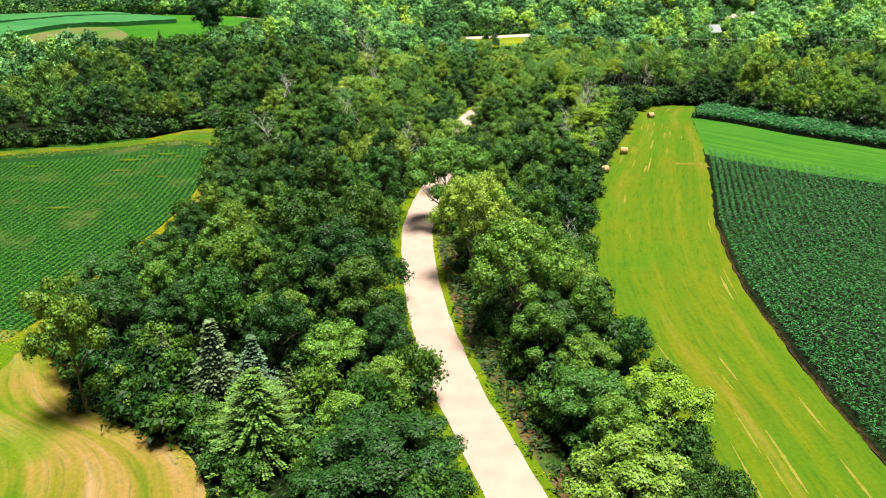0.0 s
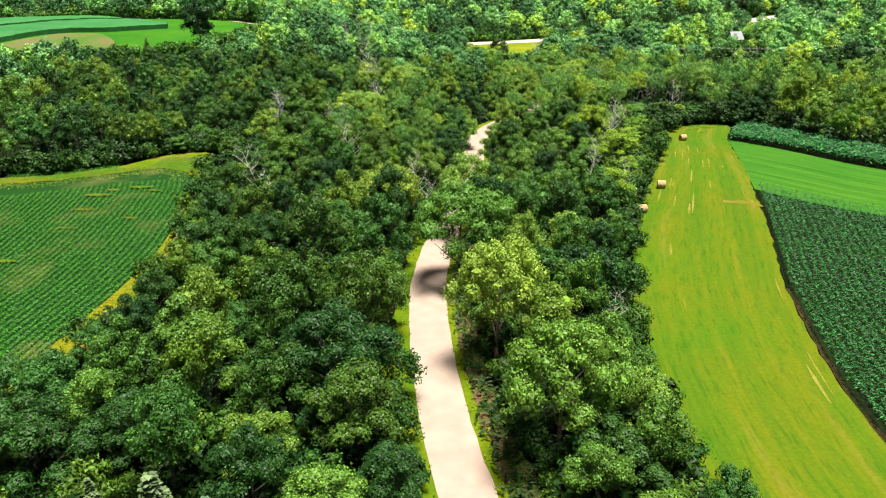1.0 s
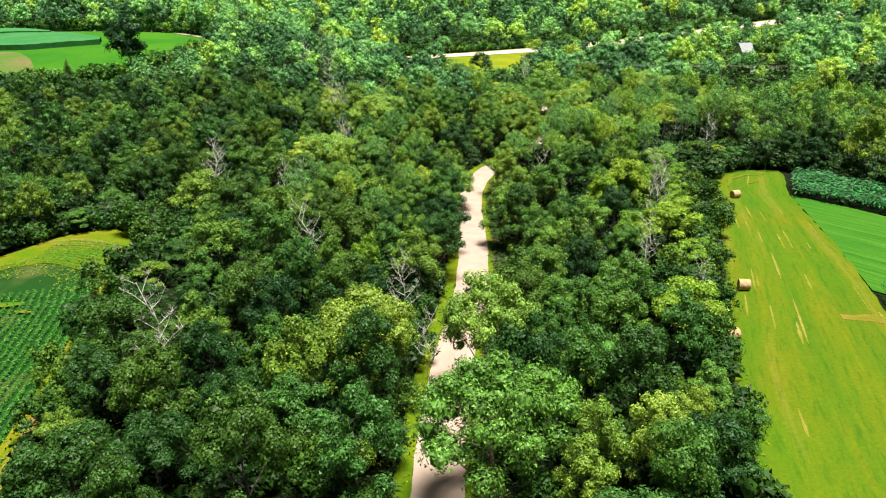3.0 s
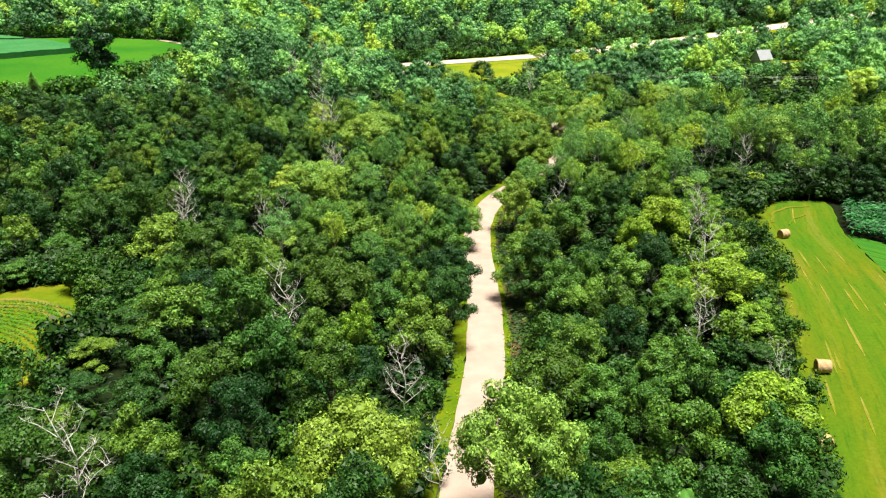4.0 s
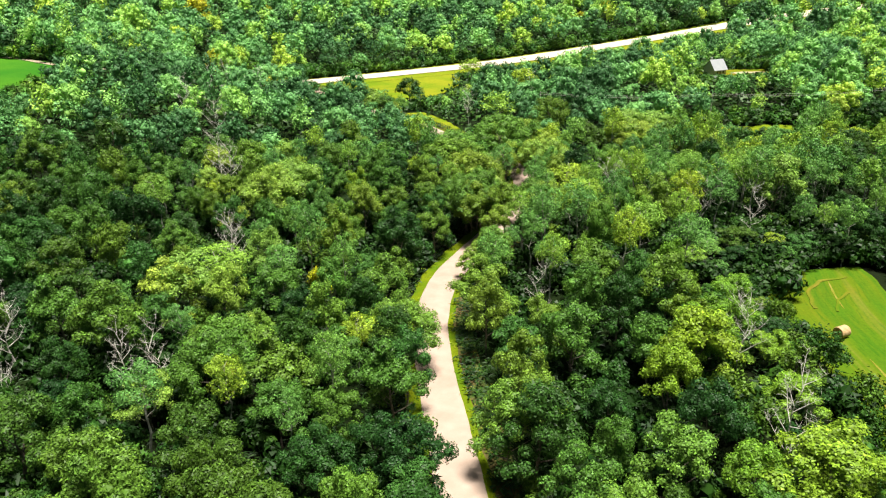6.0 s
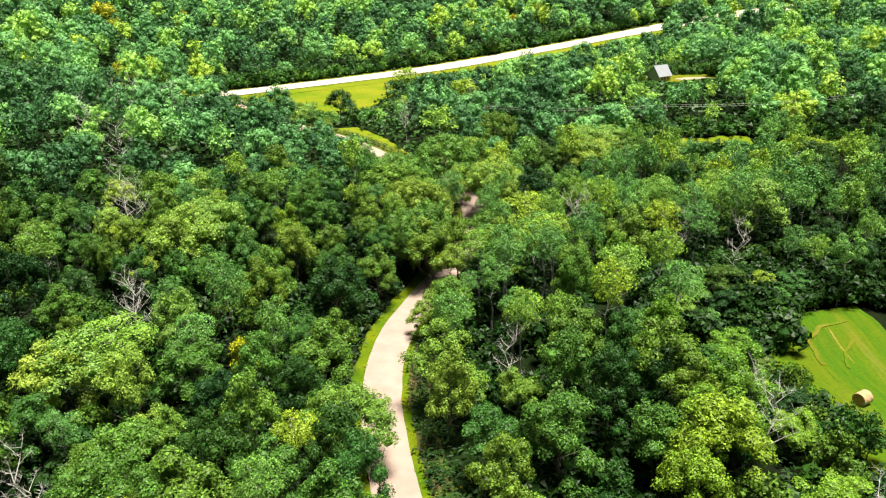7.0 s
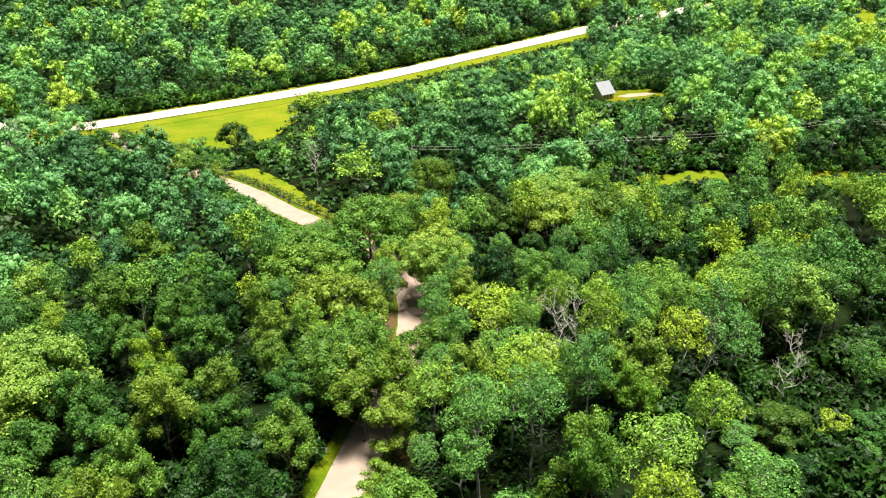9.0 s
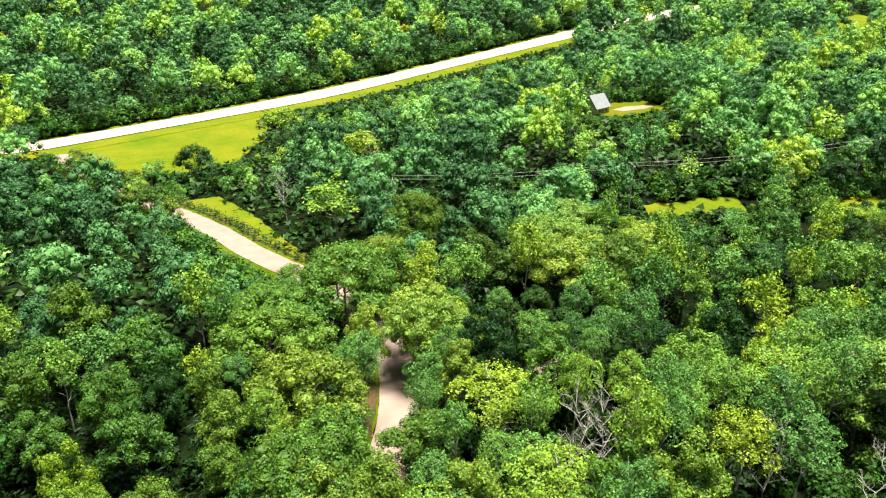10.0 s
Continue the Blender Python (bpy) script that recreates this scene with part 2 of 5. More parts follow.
    "tin": ground_material("pale_roof_metal", [(0.3, (0.9, 0.9, 0.9)), (0.7, (1.05, 1.05, 1.05))], [(0.3, (0.27, 0.29, 0.31)), (0.7, (0.33, 0.345, 0.36))], 3.0, 0.5, rough=0.5, bump=0.01),
    "paint": ground_material("white_paint", [(0.3, (0.9, 0.9, 0.9)), (0.7, (1.03, 1.03, 1.03))], [(0.3, (0.47, 0.47, 0.46)), (0.7, (0.56, 0.56, 0.55))], 4.0, 0.6, rough=0.7, bump=0.01),
    "glass": ground_material("dark_panes", [(0.3, (0.9, 0.9, 0.9)), (0.7, (1.0, 1.0, 1.0))], [(0.3, (0.02, 0.025, 0.03)), (0.7, (0.03, 0.035, 0.04))], 2.0, 0.5, rough=0.1, bump=0.0),
    "sand": ground_material("washed_sand", [(0.3, (0.8, 0.8, 0.8)), (0.7, (1.1, 1.1, 1.1))], [(0.3, (0.272, 0.2295, 0.153)), (0.7, (0.357, 0.306, 0.221))], 2.0, 0.3, bump=0.05),
}

# ---- ground ----

def smooth(v, a, b):
    q = min(1.0, max(0.0, (v - a) / (b - a)))
    return q * q * (3 - 2 * q)
PROFILE = [(-400, 4), (70, 0), (140, -4), (184, -7.5), (211, -9.8), (240, -10.8), (273, -11.3), (345, -12.2), (390, -16), (430, -18), (480, -20), (540, -19), (640, -8), (760, 8), (1000, 30), (1600, 50)]
def profile(y):
    for (a, p), (b, q) in zip(PROFILE, PROFILE[1:]):
        if y <= b:
            return p + (q - p) * max(0.0, (y - a) / (b - a))
    return PROFILE[-1][1]
def height(x, y):
    z = (profile(y - 9) + 2 * profile(y) + profile(y + 9)) / 4
    k = smooth(y, 215, 275)
    z += 4.2 * smooth(x, 14 + 28 * k, 48 + 24 * k) * smooth(y, 60, 180) * (1 - smooth(y, 390, 440))
    z += 5 * smooth(x, 85, 150) * smooth(y, 250, 350) * (1 - smooth(y, 400, 450))
    z += 9 * smooth(x, 80, 340) * smooth(y, 420, 500)
    z += 3.5 * smooth(-x, 12, 50) * smooth(y, 60, 170)
    z += 11 * smooth(-x, 0, 90) * smooth(y, 250, 400)
    z -= 5.0 * math.exp(-((x - 95) / 28) ** 2 - ((y - 284) / 26) ** 2)          # a wooded hollow
    return z


def mesh_object(name, verts, faces, mat, parent=None, label="", tint=None):
    me = bpy.data.meshes.new(name)
    me.from_pydata([tuple(v) for v in verts] if not isinstance(verts, np.ndarray) else verts.tolist(), [], faces if not isinstance(faces, np.ndarray) else faces.tolist())
    me.materials.append(mat)
    if tint is not None:
        at = me.attributes.new("tint", "FLOAT", "FACE")
        at.data.foreach_set("value", np.asarray(tint, dtype=np.float32))
    ob = new(name, me)
    if parent is not None:
        ob.parent = parent
    if label:
        tagged(ob, label=label)
    return ob


def along(line, n):
    """n points at even steps along a polyline, smoothed."""
    p = np.array(line, float)
    d = np.r_[0, np.cumsum(np.hypot(*np.diff(p, axis=0).T))]
    s = np.linspace(0, d[-1], n)
    q = np.stack([np.interp(s, d, p[:, 0]), np.interp(s, d, p[:, 1])], 1)
    for _ in range(max(1, n // 14)):
        q[1:-1] = (q[:-2] + 2 * q[1:-1] + q[2:]) / 4
    return q


def sheet(name, left, right, mat, lift, n, m, crown=0.0, ragged=0.0):
    """A sheet laid on the ground between two edge lines, n steps along and m across."""
    a, b = along(left, n), along(right, n)
    verts, faces = [], []
    for i in range(n):
        for j in range(m):
            f = j / (m - 1)
            x, y = a[i] + (b[i] - a[i]) * f
            if ragged and j in (0, m - 1):
                w = noise.noise((x * 0.35, y * 0.35, 3.1)) * ragged
                x, y = np.array((x, y)) + (b[i] - a[i]) / max(1e-6, np.hypot(*(b[i] - a[i]))) * w
            verts.append((x, y, height(x, y) + lift + crown * (1 - (2 * f - 1) ** 2)))
    for i in range(n - 1):
        for j in range(m - 1):
            k = i * m + j
            faces.append((k, k + 1, k + m + 1, k + m))
    ob = mesh_object(name, verts, faces, mat)
    # metres across and along, for stripes that follow the edges
    run = np.r_[0, np.cumsum(np.hypot(*np.diff(a, axis=0).T))]
    wide = float(np.median(np.hypot(*(b - a).T)))
    uv = ob.data.uv_layers.new(name="UVMap")
    for lp, dat in zip(ob.data.loops, uv.data):
        dat.uv = (wide * (lp.vertex_index % m) / (m - 1), run[lp.vertex_index // m])
    for p in ob.data.polygons:
        p.use_smooth = True
    if ob.data.polygons[0].normal.z < 0:
        ob.data.flip_normals()
    return ob


def offset(line, d):
    """A polyline moved by d to its right."""
    p = np.array(line, float)
    t = np.gradient(p, axis=0)
    t /= np.hypot(*t.T)[:, None]
    return p + np.stack([t[:, 1], -t[:, 0]], 1) * d


def inside(x, y, poly):
    r, j = False, len(poly) - 1
    for i in range(len(poly)):
        (a, b), (c, d) = poly[i], poly[j]
        if (b > y) != (d > y) and x < (c - a) * (y - b) / (d - b) + a:
            r = not r
        j = i
    return r


xs = [-1800, -1200, -800, -500, -350] + [-260 + 4 * i for i in range(141)] + [350, 450, 600, 900, 1300, 1800]
ys = [-900, -500, -250, -120, -60] + [-40 + 4 * i for i in range(171)] + [680, 740, 820, 920, 1050, 1250, 1600, 2200, 3000]
gv = [(x, y, height(x, y)) for y in ys for x in xs]
gf = [(j * len(xs) + i, j * len(xs) + i + 1, (j + 1) * len(xs) + i + 1, (j + 1) * len(xs) + i) for j in range(len(ys) - 1) for i in range(len(xs) - 1)]
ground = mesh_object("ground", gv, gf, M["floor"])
for p in ground.data.polygons:
    p.use_smooth = True
tagged(ground, "leafy forest floor under dense woods, shade put into its dark colour", "ground", kind="structure")

# The lane's middle line, from behind the camera to the far road.
LANE = [(33, -45), (21, 0), (14.5, 22), (6.7, 48.4), (5.0, 55), (2.8, 62), (1.4, 70), (0.0, 77.5), (-1.0, 86), (-1.7, 96), (-2.2, 105), (-2.4, 112), (-2.0, 120), (-1.0, 129), (1.3, 144), (5.2, 162.3), (6.8, 174), (7.9, 185), (8.9, 198.5), (9.4, 209), (10.8, 221), (13.4, 231), (17.0, 239.5), (22.5, 247), (29.5, 257), (36.2, 266), (40.5, 274), (44.5, 285), (45.5, 297), (43.5, 307), (38.5, 320), (33.5, 331), (30.0, 344), (24, 362), (14, 388), (4, 420), (-2, 441)]
FAR_ROAD = [(-34, 441), (-10.7, 451.5), (12.7, 460.5), (40, 471), (71, 482.7), (110, 498), (152, 514.5), (196, 529), (232, 540), (256, 546.5), (300, 557), (380, 576)]
HAY_LEFT = [(27, -60), (24, 20), (23, 47), (23.5, 60), (21, 72), (22, 91), (25, 108), (33, 138), (41, 158), (48.6, 177), (54.2, 194), (56.4, 206), (58.6, 214), (64.5, 220.5)]
HAY_RIGHT = [(42, -60), (40.5, 20), (40, 51), (39.8, 60), (40.3, 70), (41, 82.5), (43, 95), (46.3, 110), (56, 141), (65, 173), (70, 192), (74, 205), (79, 214), (80, 220)]
SOY_RIGHT = [(-51, 66), (-49.4, 74), (-48, 79), (-47, 88), (-45.5, 99), (-43.9, 111), (-43.2, 124), (-44.6, 143), (-46.4, 156), (-48.5, 163)]
TREE_LEFT = [(-47, 66), (-46, 77), (-42, 90), (-39.8, 101), (-39.3, 112), (-41, 127), (-42, 134), (-45.5, 155), (-46.8, 166), (-48, 181), (-53, 189)]
SOY_TOP = [(-48.5, 163), (-51, 167), (-55, 171), (-60.5, 173.5), (-67, 167.5), (-77.5, 161.5), (-88, 159), (-100, 153), (-130, 148)]
MARGIN_TOP = [(-48, 181), (-54, 190), (-62, 187), (-68, 175), (-78, 166.5), (-90, 163.5), (-101, 157), (-131, 152)]
STUBBLE_EDGE = [(-49.5, 77), (-45.5, 77), (-41.7, 72.5), (-37, 63.5), (-34, 60), (-27.7, 57.5), (-22.7, 55), (-20.2, 52), (-18.7, 48), (-17, 36), (-16, 10), (-16, -60)]

VERGE_OUT = np.array([offset(LANE, -5.8)[i] if p[1] < 100 else offset(LANE, -4.3)[i] for i, p in enumerate(LANE)])
verge_l = sheet("grass_verge", offset(LANE, -2.3), VERGE_OUT, M["verge"], 0.14, 260, 4, ragged=0.9)
tagged(verge_l, "bright green mown grass verge beside the gravel lane", "verge", kind="structure")
verge_r = sheet("ditch_verge", offset(LANE, 2.3), offset(LANE, 3.4), M["verge"], 0.14, 260, 3, ragged=0.5)
tagged(verge_r, "narrow green grass verge beside the gravel lane", "verge", kind="structure")
ditch = sheet("ditch", offset(LANE, 3.2), offset(LANE, 6.2), M["ditch"], 0.10, 260, 4, ragged=0.8)
tagged(ditch, "brown leaf-littered ditch in the shade of trees", "ditch", kind="structure")
lane = sheet("gravel_road", offset(LANE, -2.5), offset(LANE, 2.5), M["gravel"], 0.20, 400, 7, crown=0.08, ragged=0.18)
tagged(lane, "pale sunlit gravel lane with soft grass edges", "road", kind="structure")
far_verge = sheet("far_verge", offset(FAR_ROAD, -10), offset(FAR_ROAD, 15), M["meadow"], 0.3, 160, 6, ragged=1.0)
tagged(far_verge, "yellow-green grass verge along the far road", "verge", kind="structure")
far_road = sheet("far_road", offset(FAR_ROAD, -6), offset(FAR_ROAD, 6), M["asphalt"], 0.55, 160, 5, crown=0.2, ragged=0.3)
tagged(far_road, "pale sun-bleached far road through the woods", "road", kind="structure")
track = sheet("field_track", offset([(-230, 444), (-168, 465), (-145, 464), (-117, 452), (-87, 415), (-70, 412)], -1.4), offset([(-230, 444), (-168, 465), (-145, 464), (-117, 452), (-87, 415), (-70, 412)], 1.4), M["sand"], 0.3, 60, 3, ragged=0.3)
tagged(track, "pale dirt track along the far field", "track", kind="structure")
hay = sheet("hay_field", HAY_LEFT, HAY_RIGHT, M["hay"], 0.16, 150, 16, ragged=0.6)
tagged(hay, "mown yellow-green hay field with mowing stripes", "field", kind="structure")
stubble = sheet("stubble_field", STUBBLE_EDGE, [(-160, 90), (-158, 80), (-156, 70), (-155, 40), (-155, -60)], M["stubble"], 0.16, 80, 24, ragged=0.5)
tagged(stubble, "golden stubble field with green patches and wheel tracks", "field", kind="structure")
soil = sheet("soybean_ground", SOY_RIGHT, [(-175, 66), (-175, 100), (-172, 125), (-150, 148)], M["soil"], 0.14, 80, 24)
tagged(soil, "green ground between soybean rows", "field", kind="structure")
soil_top = sheet("soybean_headland_ground", SOY_TOP, [(-48.4, 160), (-55, 161), (-66, 156), (-90, 145), (-128, 135)], M["soil"], 0.17, 50, 10)
tagged(soil_top, "green ground of the soybean headland", "field", kind="structure")
margin_r = sheet("field_margin", SOY_RIGHT, TREE_LEFT, M["margin"], 0.20, 70, 5, ragged=0.5)
tagged(margin_r, "yellow-green grass margin between crop and trees", "field margin", kind="structure")
margin_t = sheet("field_headland", SOY_TOP, MARGIN_TOP, M["margin"], 0.21, 60, 5, ragged=0.6)
tagged(margin_t, "yellow-green grass headland below the woods", "field margin", kind="structure")
# Tan wheel tracks along the margin and round the headland, and bare spots among the soybeans.
for line, half in (([(-45.5, 79), (-43.2, 92), (-41.6, 103), (-40.6, 112), (-40.9, 123), (-42.2, 133)], 0.75), ([(-44.6, 166), (-46.6, 171), (-48.4, 176), (-51, 180), (-55.9, 183), (-60, 184.2), (-65, 182)], 0.55), ([(-46.2, 167), (-48.3, 172), (-50.2, 176), (-53, 179), (-57, 181), (-62, 181.5)], 0.4), ([(63.2, 207.5), (66.0, 213), (70.0, 216), (75.0, 216.5)], 0.3), ([(65.5, 206), (68.2, 209.5), (71.5, 211.5)], 0.22)):
    wheel_track = sheet("field_track", offset(line, -half), offset(line, half), M["stubble"], 0.25, 40, 3, ragged=0.35)
    tagged(wheel_track, "tan wheel track worn into the mown grass", "track", kind="structure")
for x, y, a, b in ((-63.2, 151, 2.6, 0.9), (-61.8, 154.2, 1.4, 0.6), (-52.6, 138.2, 1.5, 0.35), (-57.2, 156.4, 2.2, 0.7), (-81.9, 146, 1.8, 0.5), (-64.1, 120, 2.0, 0.5), (-62.1, 142.6, 2.4, 0.4), (-61.1, 133.1, 1.8, 0.35), (-54.0, 154, 1.2, 0.5)):
    bare_spot = sheet("bare_spot", [(x - a, y - b * 0.3), (x, y - b), (x + a, y - b * 0.3)], [(x - a, y + b * 0.3), (x, y + b), (x + a, y + b * 0.3)], M["stubble"], 0.45, 12, 4, ragged=0.5)
    tagged(bare_spot, "tan bare spot among the soybean rows", "bare ground", kind="structure")
# Strips of dry cut grass left by the mower, in lines that follow the hay field's edges.
streak_rng = np.random.default_rng(61)
mid_a, mid_b = along(HAY_LEFT, 300), along(HAY_RIGHT, 300)
sv, sf = [], []
for _ in range(46):
    f, k, steps_on = streak_rng.uniform(0.08, 0.95), int(streak_rng.integers(60, 285)), int(streak_rng.integers(4, 15))
    w = streak_rng.uniform(0.06, 0.2)
    for i in range(k, min(k + steps_on, 298)):
        c = mid_a[i] + (mid_b[i] - mid_a[i]) * f
        q = (mid_b[i] - mid_a[i]) / np.hypot(*(mid_b[i] - mid_a[i]))
        e = w * math.sin(math.pi * (i - k + 0.5) / steps_on) * streak_rng.uniform(0.6, 1.2) + 0.02
        for side in (-1, 1):
            x, y = c + q * e * side
            sv.append((x, y, height(x, y) + 0.19))
        if i > k:
            n0 = len(sv) - 4
            sf.append((n0, n0 + 1, n0 + 3, n0 + 2))
tagged(mesh_object("hay_streaks", sv, sf, M["dry_hay"]), "thin strips of dry straw-coloured cut grass on the hay field", "cut grass", kind="stuff")
corn_edge = sheet("corn_edge_soil", offset(HAY_RIGHT, 0.1)[1:8], offset(HAY_RIGHT, 0.6)[1:8], M["bare_soil"], 0.2, 120, 3, ragged=0.3)
tagged(corn_edge, "strip of bare brown soil along the corn", "bare ground", kind="structure")
CORN_TOP = [(59.5, 153), (63.4, 147.3), (72, 139.5), (86, 130.5), (120, 104)]
STRIP_TOP = [(72.5, 200), (80, 188.5), (87.4, 172.6), (101, 156), (135, 124)]
strip = sheet("clover_strip", CORN_TOP, STRIP_TOP, M["clover"], 0.16, 50, 14, ragged=0.4)
tagged(strip, "light green low crop strip between two corn strips", "field", kind="structure")
meadow = sheet("meadow", [(-6, 438), (14, 447), (33, 459), (54, 466), (66, 466)], [(6, 420), (16, 402), (30, 400), (44, 404), (58, 430)], M["meadow"], 0.2, 40, 10, ragged=1.5)
tagged(meadow, "sunlit yellow-green meadow below the far road", "meadow", kind="structure")
glade = sheet("glade", [(25, 372), (32, 352), (36, 338), (41, 324), (46, 312)], [(34, 372), (38, 354), (40, 338), (42, 328), (45, 316)], M["meadow"], 0.17, 30, 5, ragged=0.8)
tagged(glade, "sunlit grassy glade beside the gravel lane", "meadow", kind="structure")
for edge_a, edge_b in (([(108, 311.5), (118, 308), (125, 304)], [(106, 306.5), (116, 302.5), (123, 299)]), ([(137, 297), (150, 290), (172, 278)], [(134, 292), (147, 284), (169, 272)])):
    clearing = sheet("brushy_clearing", edge_a, edge_b, M["meadow"], 0.2, 24, 5, ragged=1.6)
    tagged(clearing, "yellow-green brushy clearing under the power line", "meadow", kind="structure")
lawn = sheet("lawn", [(134, 364), (146, 360), (160, 364)], [(136, 382), (148, 383), (163, 380)], M["margin"], 0.14, 14, 8, ragged=1.2)
tagged(lawn, "green grass lawn round the small house", "lawn", kind="structure")
yard = sheet("yard", [(146, 368), (151, 367), (158, 369)], [(145, 372), (151, 373.5), (157, 372.5)], M["sand"], 0.2, 10, 6, ragged=0.8)
tagged(yard, "pale gravel yard beside the small house", "yard", kind="structure")
bank = sheet("sand_bank", [(55, 270), (60, 268), (66, 268)], [(54, 274), (60, 275), (67, 273)], M["sand"], 0.25, 8, 5, ragged=0.5)
tagged(bank, "bare sandy bank among the trees", "bank", kind="structure")
FL_LOW = [(-260, 335), (-182, 322), (-161, 314), (-137, 317), (-112, 325), (-99, 328), (-88, 350), (-82, 378), (-84, 400)]
FL_TOP = [(-330, 430), (-243, 437), (-205, 458), (-170, 462), (-139, 460), (-115, 448), (-100, 438), (-92, 425), (-86, 412)]
fl = sheet("far_field", FL_LOW, FL_TOP, M["far_crop"], 0.16, 60, 20)
tagged(fl, "bright green far field on the hillside", "field", kind="structure")
# Takes the near-black floor colours, which darken the gaps between the rows.
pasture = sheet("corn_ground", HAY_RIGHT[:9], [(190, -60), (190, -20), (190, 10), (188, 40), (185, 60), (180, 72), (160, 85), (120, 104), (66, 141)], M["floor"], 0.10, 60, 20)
tagged(pasture, "ground between the corn rows, coloured near black for dark gaps", "field", kind="structure")
patch = sheet("bare_patch", [(50.6, 144.6), (53.5, 144.0), (57, 142.2)], [(50.8, 145.9), (54, 146), (56.6, 144.4)], M["stubble"], 0.19, 10, 4, ragged=0.5)
tagged(patch, "small bare tan patch worn into the hay field", "bare ground", kind="structure")
earth = sheet("earth_bank", [(35.2, 270), (38.6, 277), (41.5, 287)], [(32.6, 272), (35.4, 279), (38.2, 289)], M["ditch"], 0.24, 12, 4, ragged=0.5)
tagged(earth, "reddish-brown earth bank beside the gravel lane", "bank", kind="structure")
far_meadow = sheet("hill_meadow", [(380, 478), (410, 490), (445, 512)], [(392, 520), (430, 536), (470, 556)], M["meadow"], 0.3, 20, 8, ragged=2.0)
tagged(far_meadow, "yellow-green meadow among the woods on the hill", "meadow", kind="structure")

# ---- trees ----


def tube(verts, faces, points, radii, n=5):
    """Adds a tapered tube through the points to the lists."""
    start = len(verts)
    for k, (p, r) in enumerate(zip(points, radii)):
        a = Vector(points[min(k + 1, len(points) - 1)]) - Vector(points[max(k - 1, 0)])
        q = a.to_track_quat("Z", "Y")
        for j in range(n):
            w = 2 * math.pi * j / n
            verts.append(tuple(Vector(p) + q @ Vector((math.cos(w) * r, math.sin(w) * r, 0))))
    for k in range(len(points) - 1):
        for j in range(n):
            a, b = start + k * n + j, start + k * n + (j + 1) % n
            faces.append((a, b, b + n, a + n))


def wood(seed, tall, radius, spread, first, limbs, lean=0.3, twigs=0, n=5):
    """A trunk with limbs, and twigs on them: verts and faces."""
    r = random.Random(seed)
    verts, faces = [], []
    trunk = [Vector((0, 0, -0.6))]
    steps_ = 6
    for k in range(1, steps_ + 1):
        z = tall * k / steps_
        trunk.append(Vector((r.uniform(-1, 1) * lean * k / steps_, r.uniform(-1, 1) * lean * k / steps_, z)))
    tube(verts, faces, trunk, [radius * (1.25 if k == 0 else 1 - 0.82 * k / steps_) for k in range(steps_ + 1)], n + 1)
    for i in range(limbs):
        f = first + (1 - first) * (i + r.random() * 0.6) / limbs
        k = min(steps_ - 1, int(f * steps_))
        base = trunk[k].lerp(trunk[k + 1], f * steps_ - k)
        a = i * 2.4 + r.uniform(-0.5, 0.5)
        long = spread * r.uniform(0.6, 1.0) * (1.15 - 0.6 * f)
        out = Vector((math.cos(a), math.sin(a), 0))
        pts = [base, base + out * long * 0.45 + Vector((0, 0, long * r.uniform(0.2, 0.5))), base + out * long * 0.8 + Vector((0, 0, long * r.uniform(0.55, 0.95)))]
        rr = radius * (0.55 - 0.35 * f)
        tube(verts, faces, pts, [rr, rr * 0.6, rr * 0.15], n - 1)
        for t in range(twigs):
            g = r.uniform(0.3, 0.95)
            b = pts[1].lerp(pts[2], g) if t % 3 else pts[0].lerp(pts[1], 0.5 + 0.5 * g)
            v = Vector((r.uniform(-1, 1), r.uniform(-1, 1), r.uniform(0.0, 1.2))) * long * 0.3
            c = b + v * 0.5 + Vector((r.uniform(-0.1, 0.1), r.uniform(-0.1, 0.1), 0.05)) * long
            tube(verts, faces, [b, c, b + v], [rr * 0.3, rr * 0.2, rr * 0.06], 3)
    return verts, faces


def clumps(centres, radii, flat, n, size, seed, low=-0.35, tuft=14, jitter=0.3):
    """Leaves as small pointed blades, gathered in tufts over the outer side of a heap of lobes: an array of verts (n, 3, 3)."""
    g = np.random.default_rng(seed)
    w = radii ** 2
    k = g.choice(len(radii), size=int(n / tuft * 3.0), p=w / w.sum())
    d = g.normal(size=(len(k), 3))
    d /= np.linalg.norm(d, axis=1)[:, None]
    ok = d[:, 2] > low
    d, k = d[ok], k[ok]
    scale = np.stack([radii, radii, radii * flat], 1)
    p = centres[k] + d * scale[k] * g.uniform(0.80, 1.14, size=(len(d), 1))
    keep = np.ones(len(p), bool)
    for c, s in zip(centres, scale):
        keep &= (((p - c) / s) ** 2).sum(1) > 0.55
    p, d = p[keep][: n // tuft], d[keep][: n // tuft]
    p, d = np.repeat(p, tuft, axis=0), np.repeat(d, tuft, axis=0)
    m = len(p)
    spread = size * math.sqrt(tuft) * 0.36
    o = g.normal(size=(m, 3))
    o -= d * (o * d).sum(1)[:, None] * 0.5
    p = p + o * spread - d * (o ** 2).sum(1)[:, None] * spread * 0.12
    nrm = d * 0.9 + o * 0.25 + g.normal(size=(m, 3)) * jitter + np.array((0, 0, 0.15))
    nrm /= np.linalg.norm(nrm, axis=1)[:, None]
    t = np.cross(nrm, g.normal(size=(m, 3)))
    t /= np.linalg.norm(t, axis=1)[:, None]
    b = np.cross(nrm, t)
    s = size * g.uniform(0.6, 1.3, size=(m, 1))
    return np.stack([p - t * s * 0.5 - b * s * 0.42, p - t * s * 0.45 + b * s * 0.42, p + t * s * 0.75], 1)


ICO = bmesh.new()
